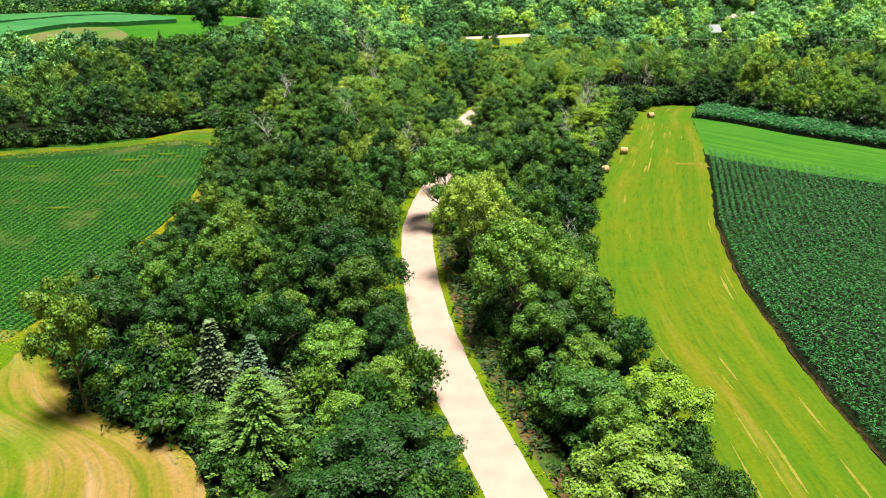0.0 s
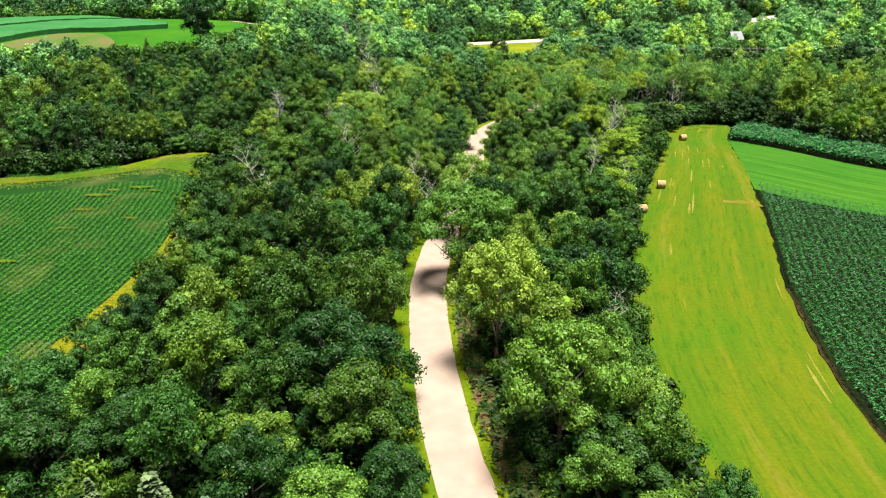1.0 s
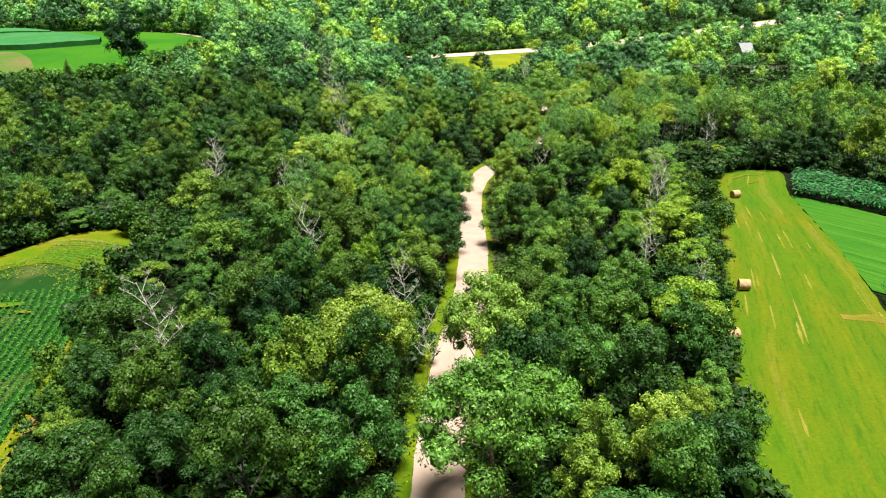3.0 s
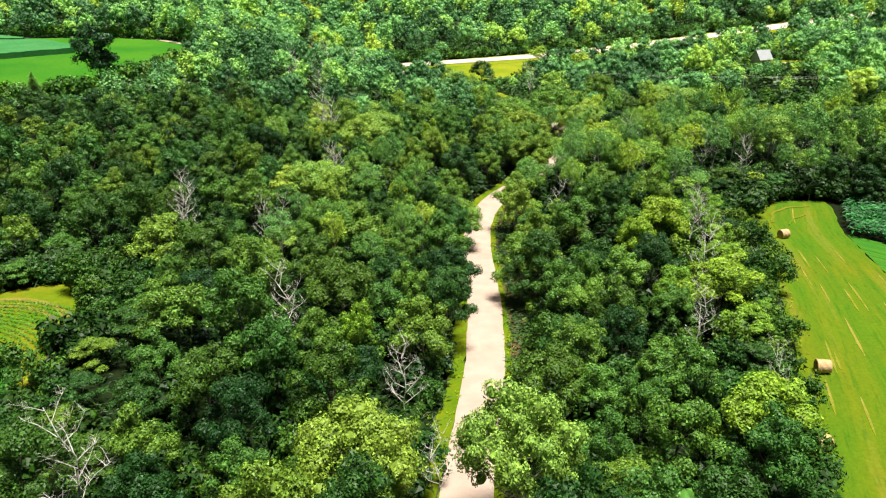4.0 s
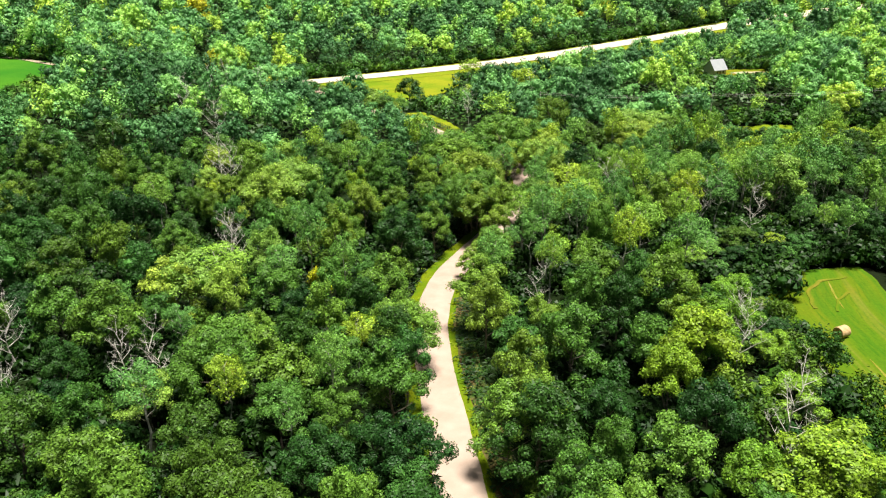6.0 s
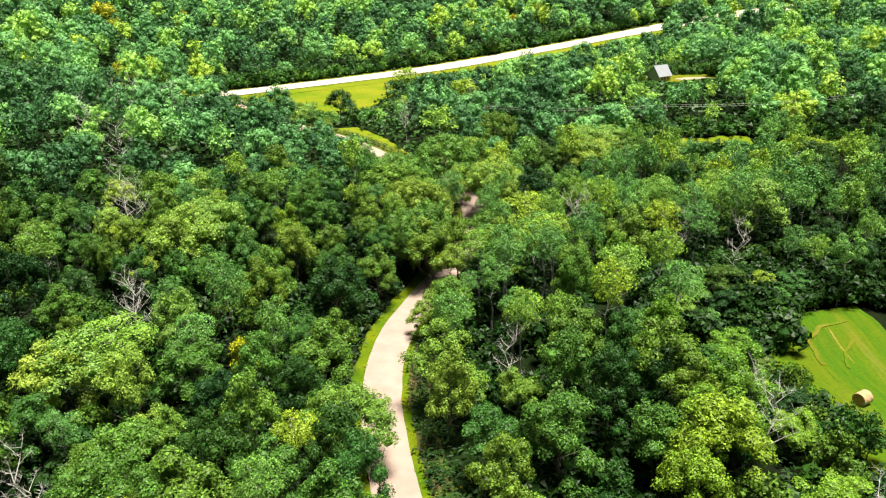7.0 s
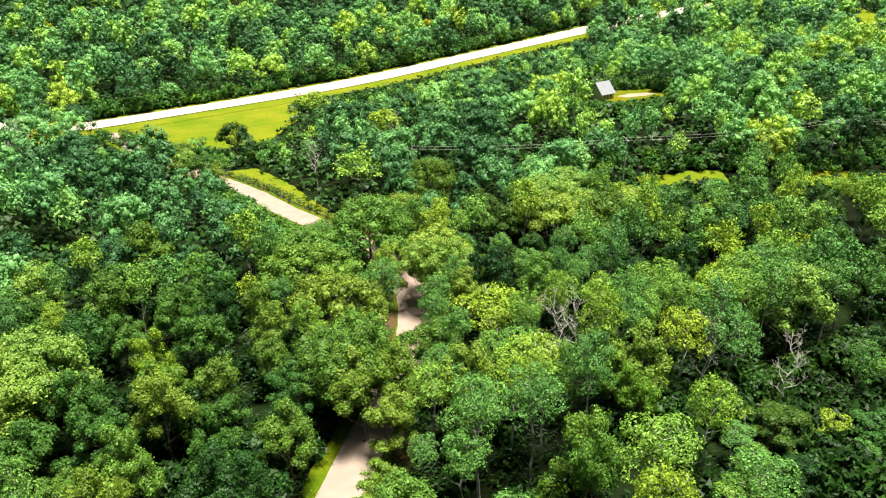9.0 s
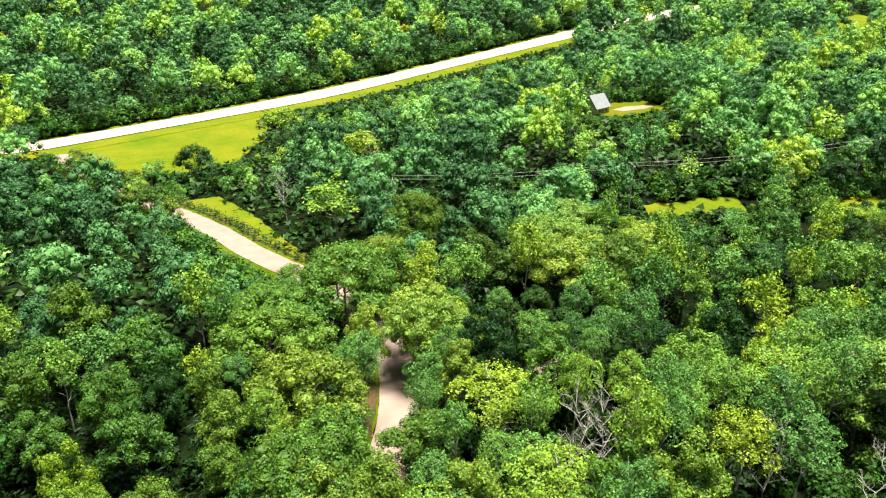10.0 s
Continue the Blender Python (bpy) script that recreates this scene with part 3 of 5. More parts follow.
bmesh.ops.create_icosphere(ICO, subdivisions=1, radius=1)
ICO_V = np.array([v.co[:] for v in ICO.verts])
ICO_F = np.array([[v.index for v in f.verts] for f in ICO.faces])
ICO.free()


def heap(kind, seed, tall, wide):
    """Centres and radii of the lobes that make up a crown."""
    g = np.random.default_rng(seed)
    if kind in ("round", "wide"):
        n, low = (30 if kind == "round" else 44), 0.18
        a = np.arange(n) * 2.4 + g.uniform(-0.4, 0.4, n)
        rr = wide * np.sqrt((np.arange(n) + 0.3) / n) * 0.82 * g.uniform(0.8, 1.15, n)
        top = tall * (low + (0.88 - low) * np.sqrt(np.clip(1 - (rr / wide) ** 2, 0, 1)))
        z = np.where(g.random(n) < 0.68, top, top - tall * 0.20) + g.uniform(-0.13, 0.10, n) * tall + 0.06 * tall * np.cos(a - g.uniform(0, 6.28)) * rr / wide
        r = wide * g.uniform(0.14, 0.25, n) * (1.0 if kind == "round" else 0.8)
        c = np.stack([np.cos(a) * rr, np.sin(a) * rr, z], 1)
    elif kind == "dome":
        # a crown in a closed wood: a rounded top of a few full lobes, dark below
        n = 15
        u = 0.97 * (np.arange(n) + 0.5) / n
        a = np.arange(n) * 2.4 + g.uniform(-0.4, 0.4, n)
        e = np.sqrt(1 - (1 - u) ** 2) * g.uniform(0.85, 1.12, n)
        c = np.stack([np.cos(a) * e * wide * 0.72, np.sin(a) * e * wide * 0.72, tall * (0.42 + 0.42 * (1 - u)) + g.uniform(-0.05, 0.05, n) * tall], 1)
        r = wide * g.uniform(0.24, 0.35, n)
    elif kind == "spread":
        # a free-standing crown, widest at half its height and held up on a bare trunk
        n = 56
        u = 1 - 1.5 * (np.arange(n) + 0.5) / n
        a = np.arange(n) * 2.4 + g.uniform(-0.35, 0.35, n)
        e = np.sqrt(1 - u * u) * g.uniform(0.68, 1.0, n)
        rr = wide * 0.86 * e * (1 + 0.14 * np.cos(2 * a + g.uniform(0, 6.28)))
        z = tall * (0.63 + 0.29 * u * g.uniform(0.85, 1.08, n)) + g.uniform(-0.04, 0.04, n) * tall
        r = wide * g.uniform(0.12, 0.22, n)
        c = np.stack([np.cos(a) * rr, np.sin(a) * rr, z], 1)
    elif kind == "high":
        n = 17
        f = (np.arange(n) + 0.5) / n
        a = np.arange(n) * 2.4 + g.uniform(-0.5, 0.5, n)
        env = wide * np.clip(1.2 * np.sin(math.pi * (0.22 + 0.72 * f)), 0.3, 1)
        rr = env * g.uniform(0.3, 0.85, n)
        c = np.stack([np.cos(a) * rr, np.sin(a) * rr, tall * (0.60 + 0.36 * f)], 1)
        r = np.maximum(0.45, env * g.uniform(0.26, 0.46, n))
    elif kind == "tall":
        n = 15
        f = (np.arange(n) + 0.5) / n
        a = np.arange(n) * 2.4 + g.uniform(-0.5, 0.5, n)
        env = wide * np.clip(1.25 * np.sin(math.pi * (0.18 + 0.78 * f)), 0.25, 1)
        rr = env * g.uniform(0.3, 0.75, n)
        c = np.stack([np.cos(a) * rr, np.sin(a) * rr, tall * (0.46 + 0.50 * f)], 1)
        r = np.maximum(0.5, env * g.uniform(0.35, 0.55, n))
    else:
        n = 9
        a = g.uniform(0, 6.28, n)
        rr = wide * np.sqrt(g.random(n)) * 0.7
        c = np.stack([np.cos(a) * rr, np.sin(a) * rr, tall * g.uniform(0.3, 0.75, n)], 1)
        r = wide * g.uniform(0.3, 0.5, n)
    return c, r


def crown_arrays(kind, seed, tall, wide, n, size, core=0.58, flat=0.98, tuft=12, jitter=0.4, every=1):
    """Verts and faces of a crown; the lobes have a rough dark core behind the leaf clumps."""
    c, r = heap(kind, seed, tall, wide)
    q = clumps(c, r, flat, n, size, seed + 5, tuft=tuft, jitter=jitter)
    v = [q.reshape(-1, 3)]
    f = [[3 * i, 3 * i + 1, 3 * i + 2] for i in range(len(q))]
    base = 3 * len(q)
    g = np.random.default_rng(seed + 9)
    if core:
        for cc, rr in list(zip(c, r))[::every]:
            v.append(cc + ICO_V * rr * core * g.uniform(0.8, 1.2, size=(len(ICO_V), 1)) * np.array((1, 1, flat)))
            f += (ICO_F + base).tolist()
            base += len(ICO_V)
    return np.concatenate(v), f


def needle_crown(seed, tall, wide, tiers, per, size, droop, open_=0.0, full=0.85):
    """A conifer's crown: whorls of boughs, each a row of needle clumps."""
    g = np.random.default_rng(seed)
    v, f = [], []
    for i in range(tiers):
        k = i / (tiers - 1)
        z = tall * (0.12 + 0.86 * k)
        reach = wide * (1 - k) ** full * g.uniform(0.78, 1.12) + 0.15
        for j in range(per if k < 0.8 else max(3, per // 2)):
            a = 2 * math.pi * (j + g.uniform(-0.3, 0.3) + 0.5 * (i % 2)) / per
            rad, side = np.array((math.cos(a), math.sin(a), 0)), np.array((-math.sin(a), math.cos(a), 0))
            long = reach * g.uniform(0.6, 1.15)
            m = max(2, int(long / (size * 0.55)))
            for s in range(m):
                u = (s + 0.7) / m
                p = rad * long * u + np.array((0, 0, z - droop * long * u * u + g.uniform(-0.08, 0.08)))
                w = size * (1.15 - 0.55 * u) * g.uniform(0.7, 1.2)
                for e in (-1, 1):
                    tip = p + (rad * 0.55 + side * e * 0.8) * w + np.array((0, 0, -0.12 * w + open_ * w))
                    n0 = len(v)
                    v += [p - rad * 0.25 * w, p + rad * 0.5 * w + side * e * 0.08, tip, p + side * e * 0.55 * w - rad * 0.2 * w]
                    f.append([n0, n0 + 1, n0 + 2, n0 + 3])
        # a leader of short needles at the top of each whorl
    n0 = len(v)
    for e in range(6):
        a = e * 1.05
        v += [np.array((0, 0, tall * 0.93)), np.array((math.cos(a) * size * 0.3, math.sin(a) * size * 0.3, tall * 0.95)), np.array((0, 0, tall * 1.02)), np.array((math.cos(a + 0.6) * size * 0.3, math.sin(a + 0.6) * size * 0.3, tall * 0.95))]
        f.append([n0 + 4 * e, n0 + 4 * e + 1, n0 + 4 * e + 2, n0 + 4 * e + 3])
    return np.array(v), f


def tree(name, label, category, group, trunk, crown, bark, leaves, trunk_label="", crown_label=""):
    """An Empty at the tree's foot with its trunk and its crown."""
    root = new(name)
    tagged(root, label, category, group)
    mesh_object("trunk", trunk[0], trunk[1], bark, root, trunk_label)
    if crown is not None:
        mesh_object("crown", crown[0], crown[1], leaves, root, crown_label)
    return root


STOCK = {}          # kind -> the first trees of that kind, built with all their parts, waiting far behind the camera to be copied and removed


def stock(kind, n, make):
    STOCK[kind] = [make(i) for i in range(n)]


stock("oak", 5, lambda i: tree("oak_tree", "dark green broad-crowned oak in dense summer leaf", "tree", "woodland oaks", wood(10 + i, 8.5, 0.28, 4.4, 0.3, 7), crown_arrays("round", 20 + i, 12.5, 4.6, 9280, 0.215), M["bark"], M["oak"], "grey-brown forked trunk"))
stock("maple", 5, lambda i: tree("maple_tree", "green leafy maple in full summer leaf", "tree", "woodland maples", wood(40 + i, 8.5, 0.24, 4.0, 0.3, 7), crown_arrays("round", 50 + i, 12.5, 4.2, 8410, 0.215, flat=1.0), M["bark"], M["maple"], "grey trunk"))
stock("lime", 4, lambda i: tree("linden_tree", "light yellow-green linden in full summer leaf", "tree", "woodland lindens", wood(60 + i, 8.5, 0.22, 3.8, 0.3, 7), crown_arrays("round", 65 + i, 12.5, 4.0, 7540, 0.215, flat=1.0), M["bark"], M["linden"], "grey trunk"))
stock("willow", 3, lambda i: tree("willow_tree", "grey-green willow with a loose feathery crown", "tree", "woodland willows", wood(62 + i, 8.0, 0.24, 4.2, 0.25, 8, twigs=2), crown_arrays("round", 68 + i, 12.0, 4.4, 7250, 0.215, core=0.5), M["bark"], M["willow"], "pale grey forked trunk"))
stock("olive", 3, lambda i: tree("walnut_tree", "olive-yellow walnut at the hay field's edge", "tree", "woodland walnuts", wood(64 + i, 8.0, 0.22, 4.0, 0.3, 7), crown_arrays("round", 75 + i, 12.0, 4.2, 7830, 0.215), M["bark"], M["walnut"], "grey-brown trunk"))
stock("aspen", 5, lambda i: tree("aspen_tree", "slender pale-trunked aspen with an airy blue-green crown", "tree", "woodland aspens", wood(70 + i, 12.2, 0.17, 2.4, 0.5, 10, lean=0.6, twigs=2), crown_arrays("high", 80 + i, 13.5, 2.7, 4200, 0.165, core=0.0, flat=0.9, tuft=10), M["birch_bark"], M["aspen"], "slim white trunk"))
stock("ash", 4, lambda i: tree("ash_tree", "tall narrow green ash in full leaf", "tree", "woodland ashes", wood(90 + i, 9.5, 0.18, 2.6, 0.35, 7), crown_arrays("tall", 95 + i, 12.5, 3.1, 5000, 0.21, flat=1.0), M["bark"], M["maple"], "grey trunk"))
stock("oak_plain", 3, lambda i: tree("oak_tree", "dark green broad-crowned oak in dense summer leaf", "tree", "woodland oaks", wood(500 + i, 9.0, 0.24, 3.8, 0.35, 6), crown_arrays("dome", 600 + i, 12.5, 4.6, 3825, 0.27), M["bark"], M["oak"]))
stock("maple_plain", 3, lambda i: tree("maple_tree", "green leafy maple in full summer leaf", "tree", "woodland maples", wood(560 + i, 9.0, 0.24, 3.8, 0.35, 6), crown_arrays("dome", 676 + i, 12.5, 4.2, 3697, 0.27), M["bark"], M["maple"]))
stock("lime_plain", 3, lambda i: tree("linden_tree", "light yellow-green linden in full summer leaf", "tree", "woodland lindens", wood(519 + i, 9.0, 0.24, 3.8, 0.35, 6), crown_arrays("dome", 659 + i, 12.5, 4.0, 3442, 0.27), M["bark"], M["linden"]))
stock("willow_plain", 3, lambda i: tree("willow_tree", "grey-green willow with a loose feathery crown", "tree", "woodland willows", wood(585 + i, 9.0, 0.24, 3.8, 0.35, 6), crown_arrays("dome", 652 + i, 12.0, 4.4, 3442, 0.27), M["bark"], M["willow"]))
stock("olive_plain", 3, lambda i: tree("walnut_tree", "olive-yellow walnut at the hay field's edge", "tree", "woodland walnuts", wood(555 + i, 9.0, 0.24, 3.8, 0.35, 6), crown_arrays("dome", 646 + i, 12.0, 4.2, 3697, 0.27), M["bark"], M["walnut"]))
stock("aspen_plain", 3, lambda i: tree("aspen_tree", "slender pale-trunked aspen with an airy blue-green crown", "tree", "woodland aspens", wood(523 + i, 11.0, 0.15, 2.0, 0.35, 6), crown_arrays("high", 638 + i, 13.5, 2.7, 1500, 0.28, core=0, flat=0.9), M["birch_bark"], M["aspen"]))
stock("ash_plain", 3, lambda i: tree("ash_tree", "tall narrow green ash in full leaf", "tree", "woodland ashes", wood(505 + i, 11.0, 0.15, 2.0, 0.35, 6), crown_arrays("tall", 644 + i, 12.5, 3.1, 2000, 0.33, every=2), M["bark"], M["maple"]))
stock("conifer", 1, lambda i: tree("pine_tree", "tall dark green pine standing over the woods", "tree", "pines", wood(195, 19.0, 0.3, 3.2, 0.3, 12), crown_arrays("tall", 205, 19.5, 4.0, 5600, 0.42, core=0.5, flat=0.4, tuft=9), M["bark"], M["pine_dark"], "straight dark trunk"))
stock("oak_big", 2, lambda i: tree("oak_tree", "large dark green oak with a wide domed crown", "tree", "woodland oaks", wood(230 + i, 9.0, 0.36, 6.2, 0.28, 9), crown_arrays("wide", 240 + i, 13.5, 6.5, 17000, 0.22), M["bark"], M["oak"], "stout grey-brown forked trunk"))
stock("maple_big", 3, lambda i: tree("maple_tree", "large light green maple with a wide crown and bare lower trunk", "tree", "woodland maples", wood(250 + i, 9.0, 0.34, 6.0, 0.3, 9), crown_arrays("spread", 260 + i, 13.5, 6.5, 16500, 0.215), M["bark"], M["maple"], "stout pale grey trunk"))
stock("lime_big", 3, lambda i: tree("linden_tree", "large light yellow-green linden with a full crown", "tree", "woodland lindens", wood(270 + i, 9.0, 0.34, 6.0, 0.3, 9), crown_arrays("spread", 280 + i, 13.5, 6.5, 16500, 0.215), M["bark"], M["linden"], "stout grey trunk"))
stock("willow_big", 3, lambda i: tree("willow_tree", "large grey-green willow with a loose feathery crown", "tree", "woodland willows", wood(290 + i, 9.0, 0.34, 6.0, 0.25, 9, twigs=2), crown_arrays("spread", 300 + i, 13.5, 6.5, 16500, 0.215), M["bark"], M["willow"], "stout pale grey trunk"))
stock("sapling", 3, lambda i: tree("young_tree", "small dense green young tree in the understorey", "tree", "understorey trees", wood(110 + i, 4.0, 0.10, 2.0, 0.2, 5), crown_arrays("round", 120 + i, 6.2, 2.4, 1100, 0.29), M["bark"], M["shrub"], "thin brown stem"))
stock("shrub", 3, lambda i: tree("shrub", "low rounded green shrub at the wood's edge", "shrub", "edge shrubs", wood(130 + i, 1.6, 0.06, 1.2, 0.1, 5), crown_arrays("low", 140 + i, 2.8, 1.7, 850, 0.25), M["bark"], M["shrub"], "thin brown stems"))
stock("yellow", 2, lambda i: tree("maple_tree", "maple turning bright golden yellow early", "tree", "yellow maples", wood(150 + i, 7.0, 0.2, 3.4, 0.3, 6), crown_arrays("round", 160 + i, 10.5, 4.2, 2600, 0.42), M["bark"], M["yellow"], "grey trunk"))
stock("spruce", 2, lambda i: tree("spruce_tree", "grey-green pointed spruce with drooping boughs", "tree", "spruces by the stubble field", wood(170 + i, 8.6, 0.13, 0.3, 0.9, 1), needle_crown(180 + i, 9.0, 2.2, 19, 10, 0.50, 0.45), M["bark"], M["spruce"], "straight brown trunk"))
stock("pine", 2, lambda i: tree("pine_tree", "soft light green white pine with tiered boughs", "tree", "pines", wood(190 + i, 9.0, 0.18, 2.5, 0.3, 8), needle_crown(200 + i, 9.8, 3.4, 26, 15, 0.36, -0.05, 0.35, 0.6), M["bark"], M["pine"], "straight grey trunk"))
stock("dead", 4, lambda i: tree("dead_tree", "bare bleached grey dead tree among the leafy crowns", "dead tree", "dead trees", wood(210 + i, 9.5, 0.10, 3.4, 0.28, 15, lean=0.9, twigs=14, n=5), None, M["dead_wood"], None, "bleached forked trunk and branches"))


def crossed(line, x, y, d):
    p = line
    return bool((((p[:, 0] - x) ** 2 + (p[:, 1] - y) ** 2) < d * d).any())


LANE_L, LANE_M, LANE_R = along(offset(LANE, -2.0), 400), along(LANE, 400), along(offset(LANE, 1.6), 400)
LANE_E = along(offset(LANE, 1.8), 400)
FAR_M = along(FAR_ROAD, 250)
FAR_LOW = along(offset(FAR_ROAD, 10), 250)
ring = lambda a, b: [tuple(p) for p in a] + [tuple(p) for p in reversed(b)]          # noqa: E731
OPEN = [
    ring(HAY_LEFT, HAY_RIGHT),
    ring(HAY_RIGHT, [(150, -60), (150, 130), (108, 168), (96, 190), (88, 206), (80, 220)]),
    ring(TREE_LEFT, [(-150, 60), (-150, 148)]),
    ring(MARGIN_TOP, [(-48, 150), (-130, 130)]),
    ring(STUBBLE_EDGE, [(-120, 90), (-112, 40), (-110, -40)]),
    ring([(-6, 444), (14, 455), (33, 465), (54, 472), (66, 472)], [(6, 420), (16, 402), (30, 400), (44, 404), (56, 430)]),
    ring([(25, 372), (32, 352), (36, 338), (41, 324), (46, 312)], [(34, 372), (38, 354), (40, 338), (42, 328), (45, 316)]),
]
OPEN += [
    [(108, 311.5), (118, 308), (125, 304), (123, 299), (116, 302.5), (106, 306.5)],
    [(137, 297), (150, 290), (172, 278), (169, 272), (147, 284), (134, 292)],
    ring([(136, 358), (148, 352), (160, 358)], [(138, 380), (150, 381), (163, 378)]),
    ring(FL_LOW, FL_TOP),
    [(380, 478), (410, 490), (445, 512), (470, 556), (430, 536), (392, 520)],
]


def free(x, y, room=0.0):
    """Whether a tree may stand here."""
    if y < 236 and crossed(LANE_E, x, y, 4.2 + room * 2.2):
        return False
    if crossed(LANE_M, x, y, 3.7 + room * 1.7 if y < 250 else 3.0 + room) or crossed(FAR_M, x, y, 9 if y < 500 + 0.2 * x else 7.5) or crossed(FAR_LOW, x, y, 6):
        return False
    return not any(inside(x, y, p) for p in OPEN)


class Spots:
    """Trees already planted, in a coarse grid, to keep their distances."""

    def __init__(self):
        self.cells = {}

    def clear(self, x, y, d):
        a, b = int(x // 8), int(y // 8)
        return all((px - x) ** 2 + (py - y) ** 2 > (d * 0.5 + pd * 0.5) ** 2 for i in (-1, 0, 1) for j in (-1, 0, 1) for px, py, pd in self.cells.get((a + i, b + j), ()))

    def add(self, x, y, d):
        self.cells.setdefault((int(x // 8), int(y // 8)), []).append((x, y, d))


spots = Spots()
COUNT = {}
pick = random.Random(3)


def plant(kind, x, y, scale=1.0, room=5.0, tall=1.0, which=None, turn=None):
    if scale > 1.3 and kind + "_big" in STOCK:
        up = 12.5 * scale * tall
        kind, scale = kind + "_big", scale * 4.2 / 6.5
        tall = up / (13.5 * scale)
    k = COUNT.get(kind, 0)
    COUNT[kind] = k + 1
    if (y > 285 or x < -62 or math.hypot(x - 13, y - 203) > 85 and x > 62) and kind + "_plain" in STOCK:
        kind += "_plain"
    src = STOCK[kind][(k if which is None else which) % len(STOCK[kind])]
    m = pose(x, y, height(x, y) - 0.05, pick.uniform(-3, 3), pick.uniform(-3, 3), pick.uniform(0, 360) if turn is None else turn)
    ob = copy_thing(src, m @ Matrix.Diagonal((scale, scale, scale * tall, 1)))
    spots.add(x, y, room)
    return ob


# Trees that stand out by their size, hue or place.
for x, y, wide, tall in [(-11.0, 82.2, 1.8, 0.94), (-34.8, 71.2, 1.49, 0.76), (-26.7, 73.2, 0.85, 0.68), (-4.9, 67.1, 0.76, 0.6), (-3.8, 47.4, 1.74, 0.6), (13.7, 69.8, 0.94, 0.64), (-16.1, 79.3, 0.87, 0.85), (16.3, 101.8, 1.18, 0.94), (-12.3, 173.9, 1.13, 0.94), (18.4, 127.3, 0.98, 0.94), (20.5, 114.7, 0.94, 0.85), (-16.8, 99.5, 0.94, 0.94), (-32.2, 116.1, 1.03, 0.85), (3.3, 181.8, 0.92, 0.85), (15.1, 182.4, 1.02, 0.94), (-33.0, 188.7, 1.1, 0.94), (-14.5, 180.7, 0.98, 0.94), (36.4, 205.2, 0.73, 0.85), (103.5, 274.6, 1.7, 0.8), (112.0, 267.5, 1.7, 0.78)]:
    plant("oak", x, y, wide, 4.2 * wide if wide > 0.8 else 3.0, tall / wide)
for x, y, wide, tall in [(31.1, 384.6, 1.07, 0.94)] :
    plant("oak", x, y, wide, 4.2 * wide if wide > 0.8 else 3.0, tall / wide)
for x, y, wide, tall in [(-37.1, 77.5, 1.01, 0.85), (-17.0, 72.6, 0.82, 0.64), (13.9, 55.3, 1.0, 0.64), (15.4, 62.8, 0.81, 0.56), (-27.1, 88.4, 1.08, 0.85), (-31.3, 166.5, 1.19, 0.94), (19.5, 139.6, 0.94, 0.94), (-29.5, 106.1, 0.86, 0.85), (-22.6, 105.4, 0.76, 0.85), (-16.2, 201.9, 1.4, 0.94), (-10.3, 202.1, 1.22, 0.94), (4.6, 199.5, 0.8, 0.94), (17.1, 175.1, 0.88, 0.85), (-25.7, 183.3, 1.12, 0.94), (-14.3, 161.5, 0.8, 0.85), (2.5, 195.7, 0.96, 0.94), (-10.6, 225.7, 1.08, 0.85), (24.1, 257.5, 1.57, 0.96), (26.4, 258.1, 0.97, 1.04), (33.4, 215.3, 0.95, 0.94)]:
    plant("maple", x, y, wide, 4.2 * wide if wide > 0.8 else 3.0, tall / wide)
for x, y, wide, tall in [(39.2, 205.4, 1.06, 0.98), (14.4, 84.4, 0.95, 0.86), (27.5, 259.7, 1.04, 1.04), (76.5, 279.6, 1.59, 1.12), (57.3, 309.9, 1.44, 1.04)]:
    plant("maple", x, y, wide, 4.2 * wide if wide > 0.8 else 3.0, tall / wide)
for x, y, wide, tall in [(-9.9, 64.8, 0.94, 0.6), (-8.3, 54.9, 0.77, 0.48), (-4.0, 60.4, 0.67, 0.48), (15.5, 44.4, 1.23, 0.64), (-3.5, 177.1, 0.75, 0.85), (-3.7, 212.9, 0.82, 1.04), (17.4, 218.1, 1.12, 0.94), (13.1, 185.2, 0.93, 0.85), (19.1, 171.4, 0.82, 0.76), (-41.0, 192.0, 1.24, 0.85), (39.4, 227.7, 0.83, 1.04), (-3.1, 221.4, 0.8, 0.94), (5.4, 210.8, 1.32, 0.74), (-16.8, 211.1, 1.07, 0.85), (17.0, 211.4, 0.8, 0.98), (38.0, 224.2, 0.66, 1.06)]:
    plant("lime", x, y, wide, 4.2 * wide if wide > 0.8 else 3.0, tall / wide)
for x, y, wide, tall in [(2.7, 116.2, 1.72, 1.2), (9.5, 75.0, 1.48, 1.14), (-8.4, 136.2, 1.55, 1.0), (20.2, 236.0, 0.65, 0.47), (39.6, 293, 1.95, 1.2), (28.5, 271, 1.6, 1.0), (28.7, 291.0, 1.76, 0.96), (48.6, 301, 1.5, 0.9), (27.5, 284.3, 1.8, 0.96), (27.2, 262.0, 0.9, 1.0), (24.9, 256.0, 1.05, 0.94), (4.6, 257.2, 0.89, 0.94), (45.3, 266.5, 0.86, 0.94), (47.5, 241.3, 0.91, 0.96), (52.5, 238.5, 0.99, 0.96), (65.6, 253.3, 1.22, 0.94), (35.7, 246.8, 0.98, 1.04)]:
    plant("lime", x, y, wide, 4.2 * wide if wide > 0.8 else 3.0, tall / wide)
for x, y, wide, tall in [(-22.0, 63.4, 1.35, 1.0), (-17.6, 61.5, 1.31, 0.89), (-27.5, 66.2, 0.64, 0.67), (-13.8, 60.6, 0.73, 0.56)]:
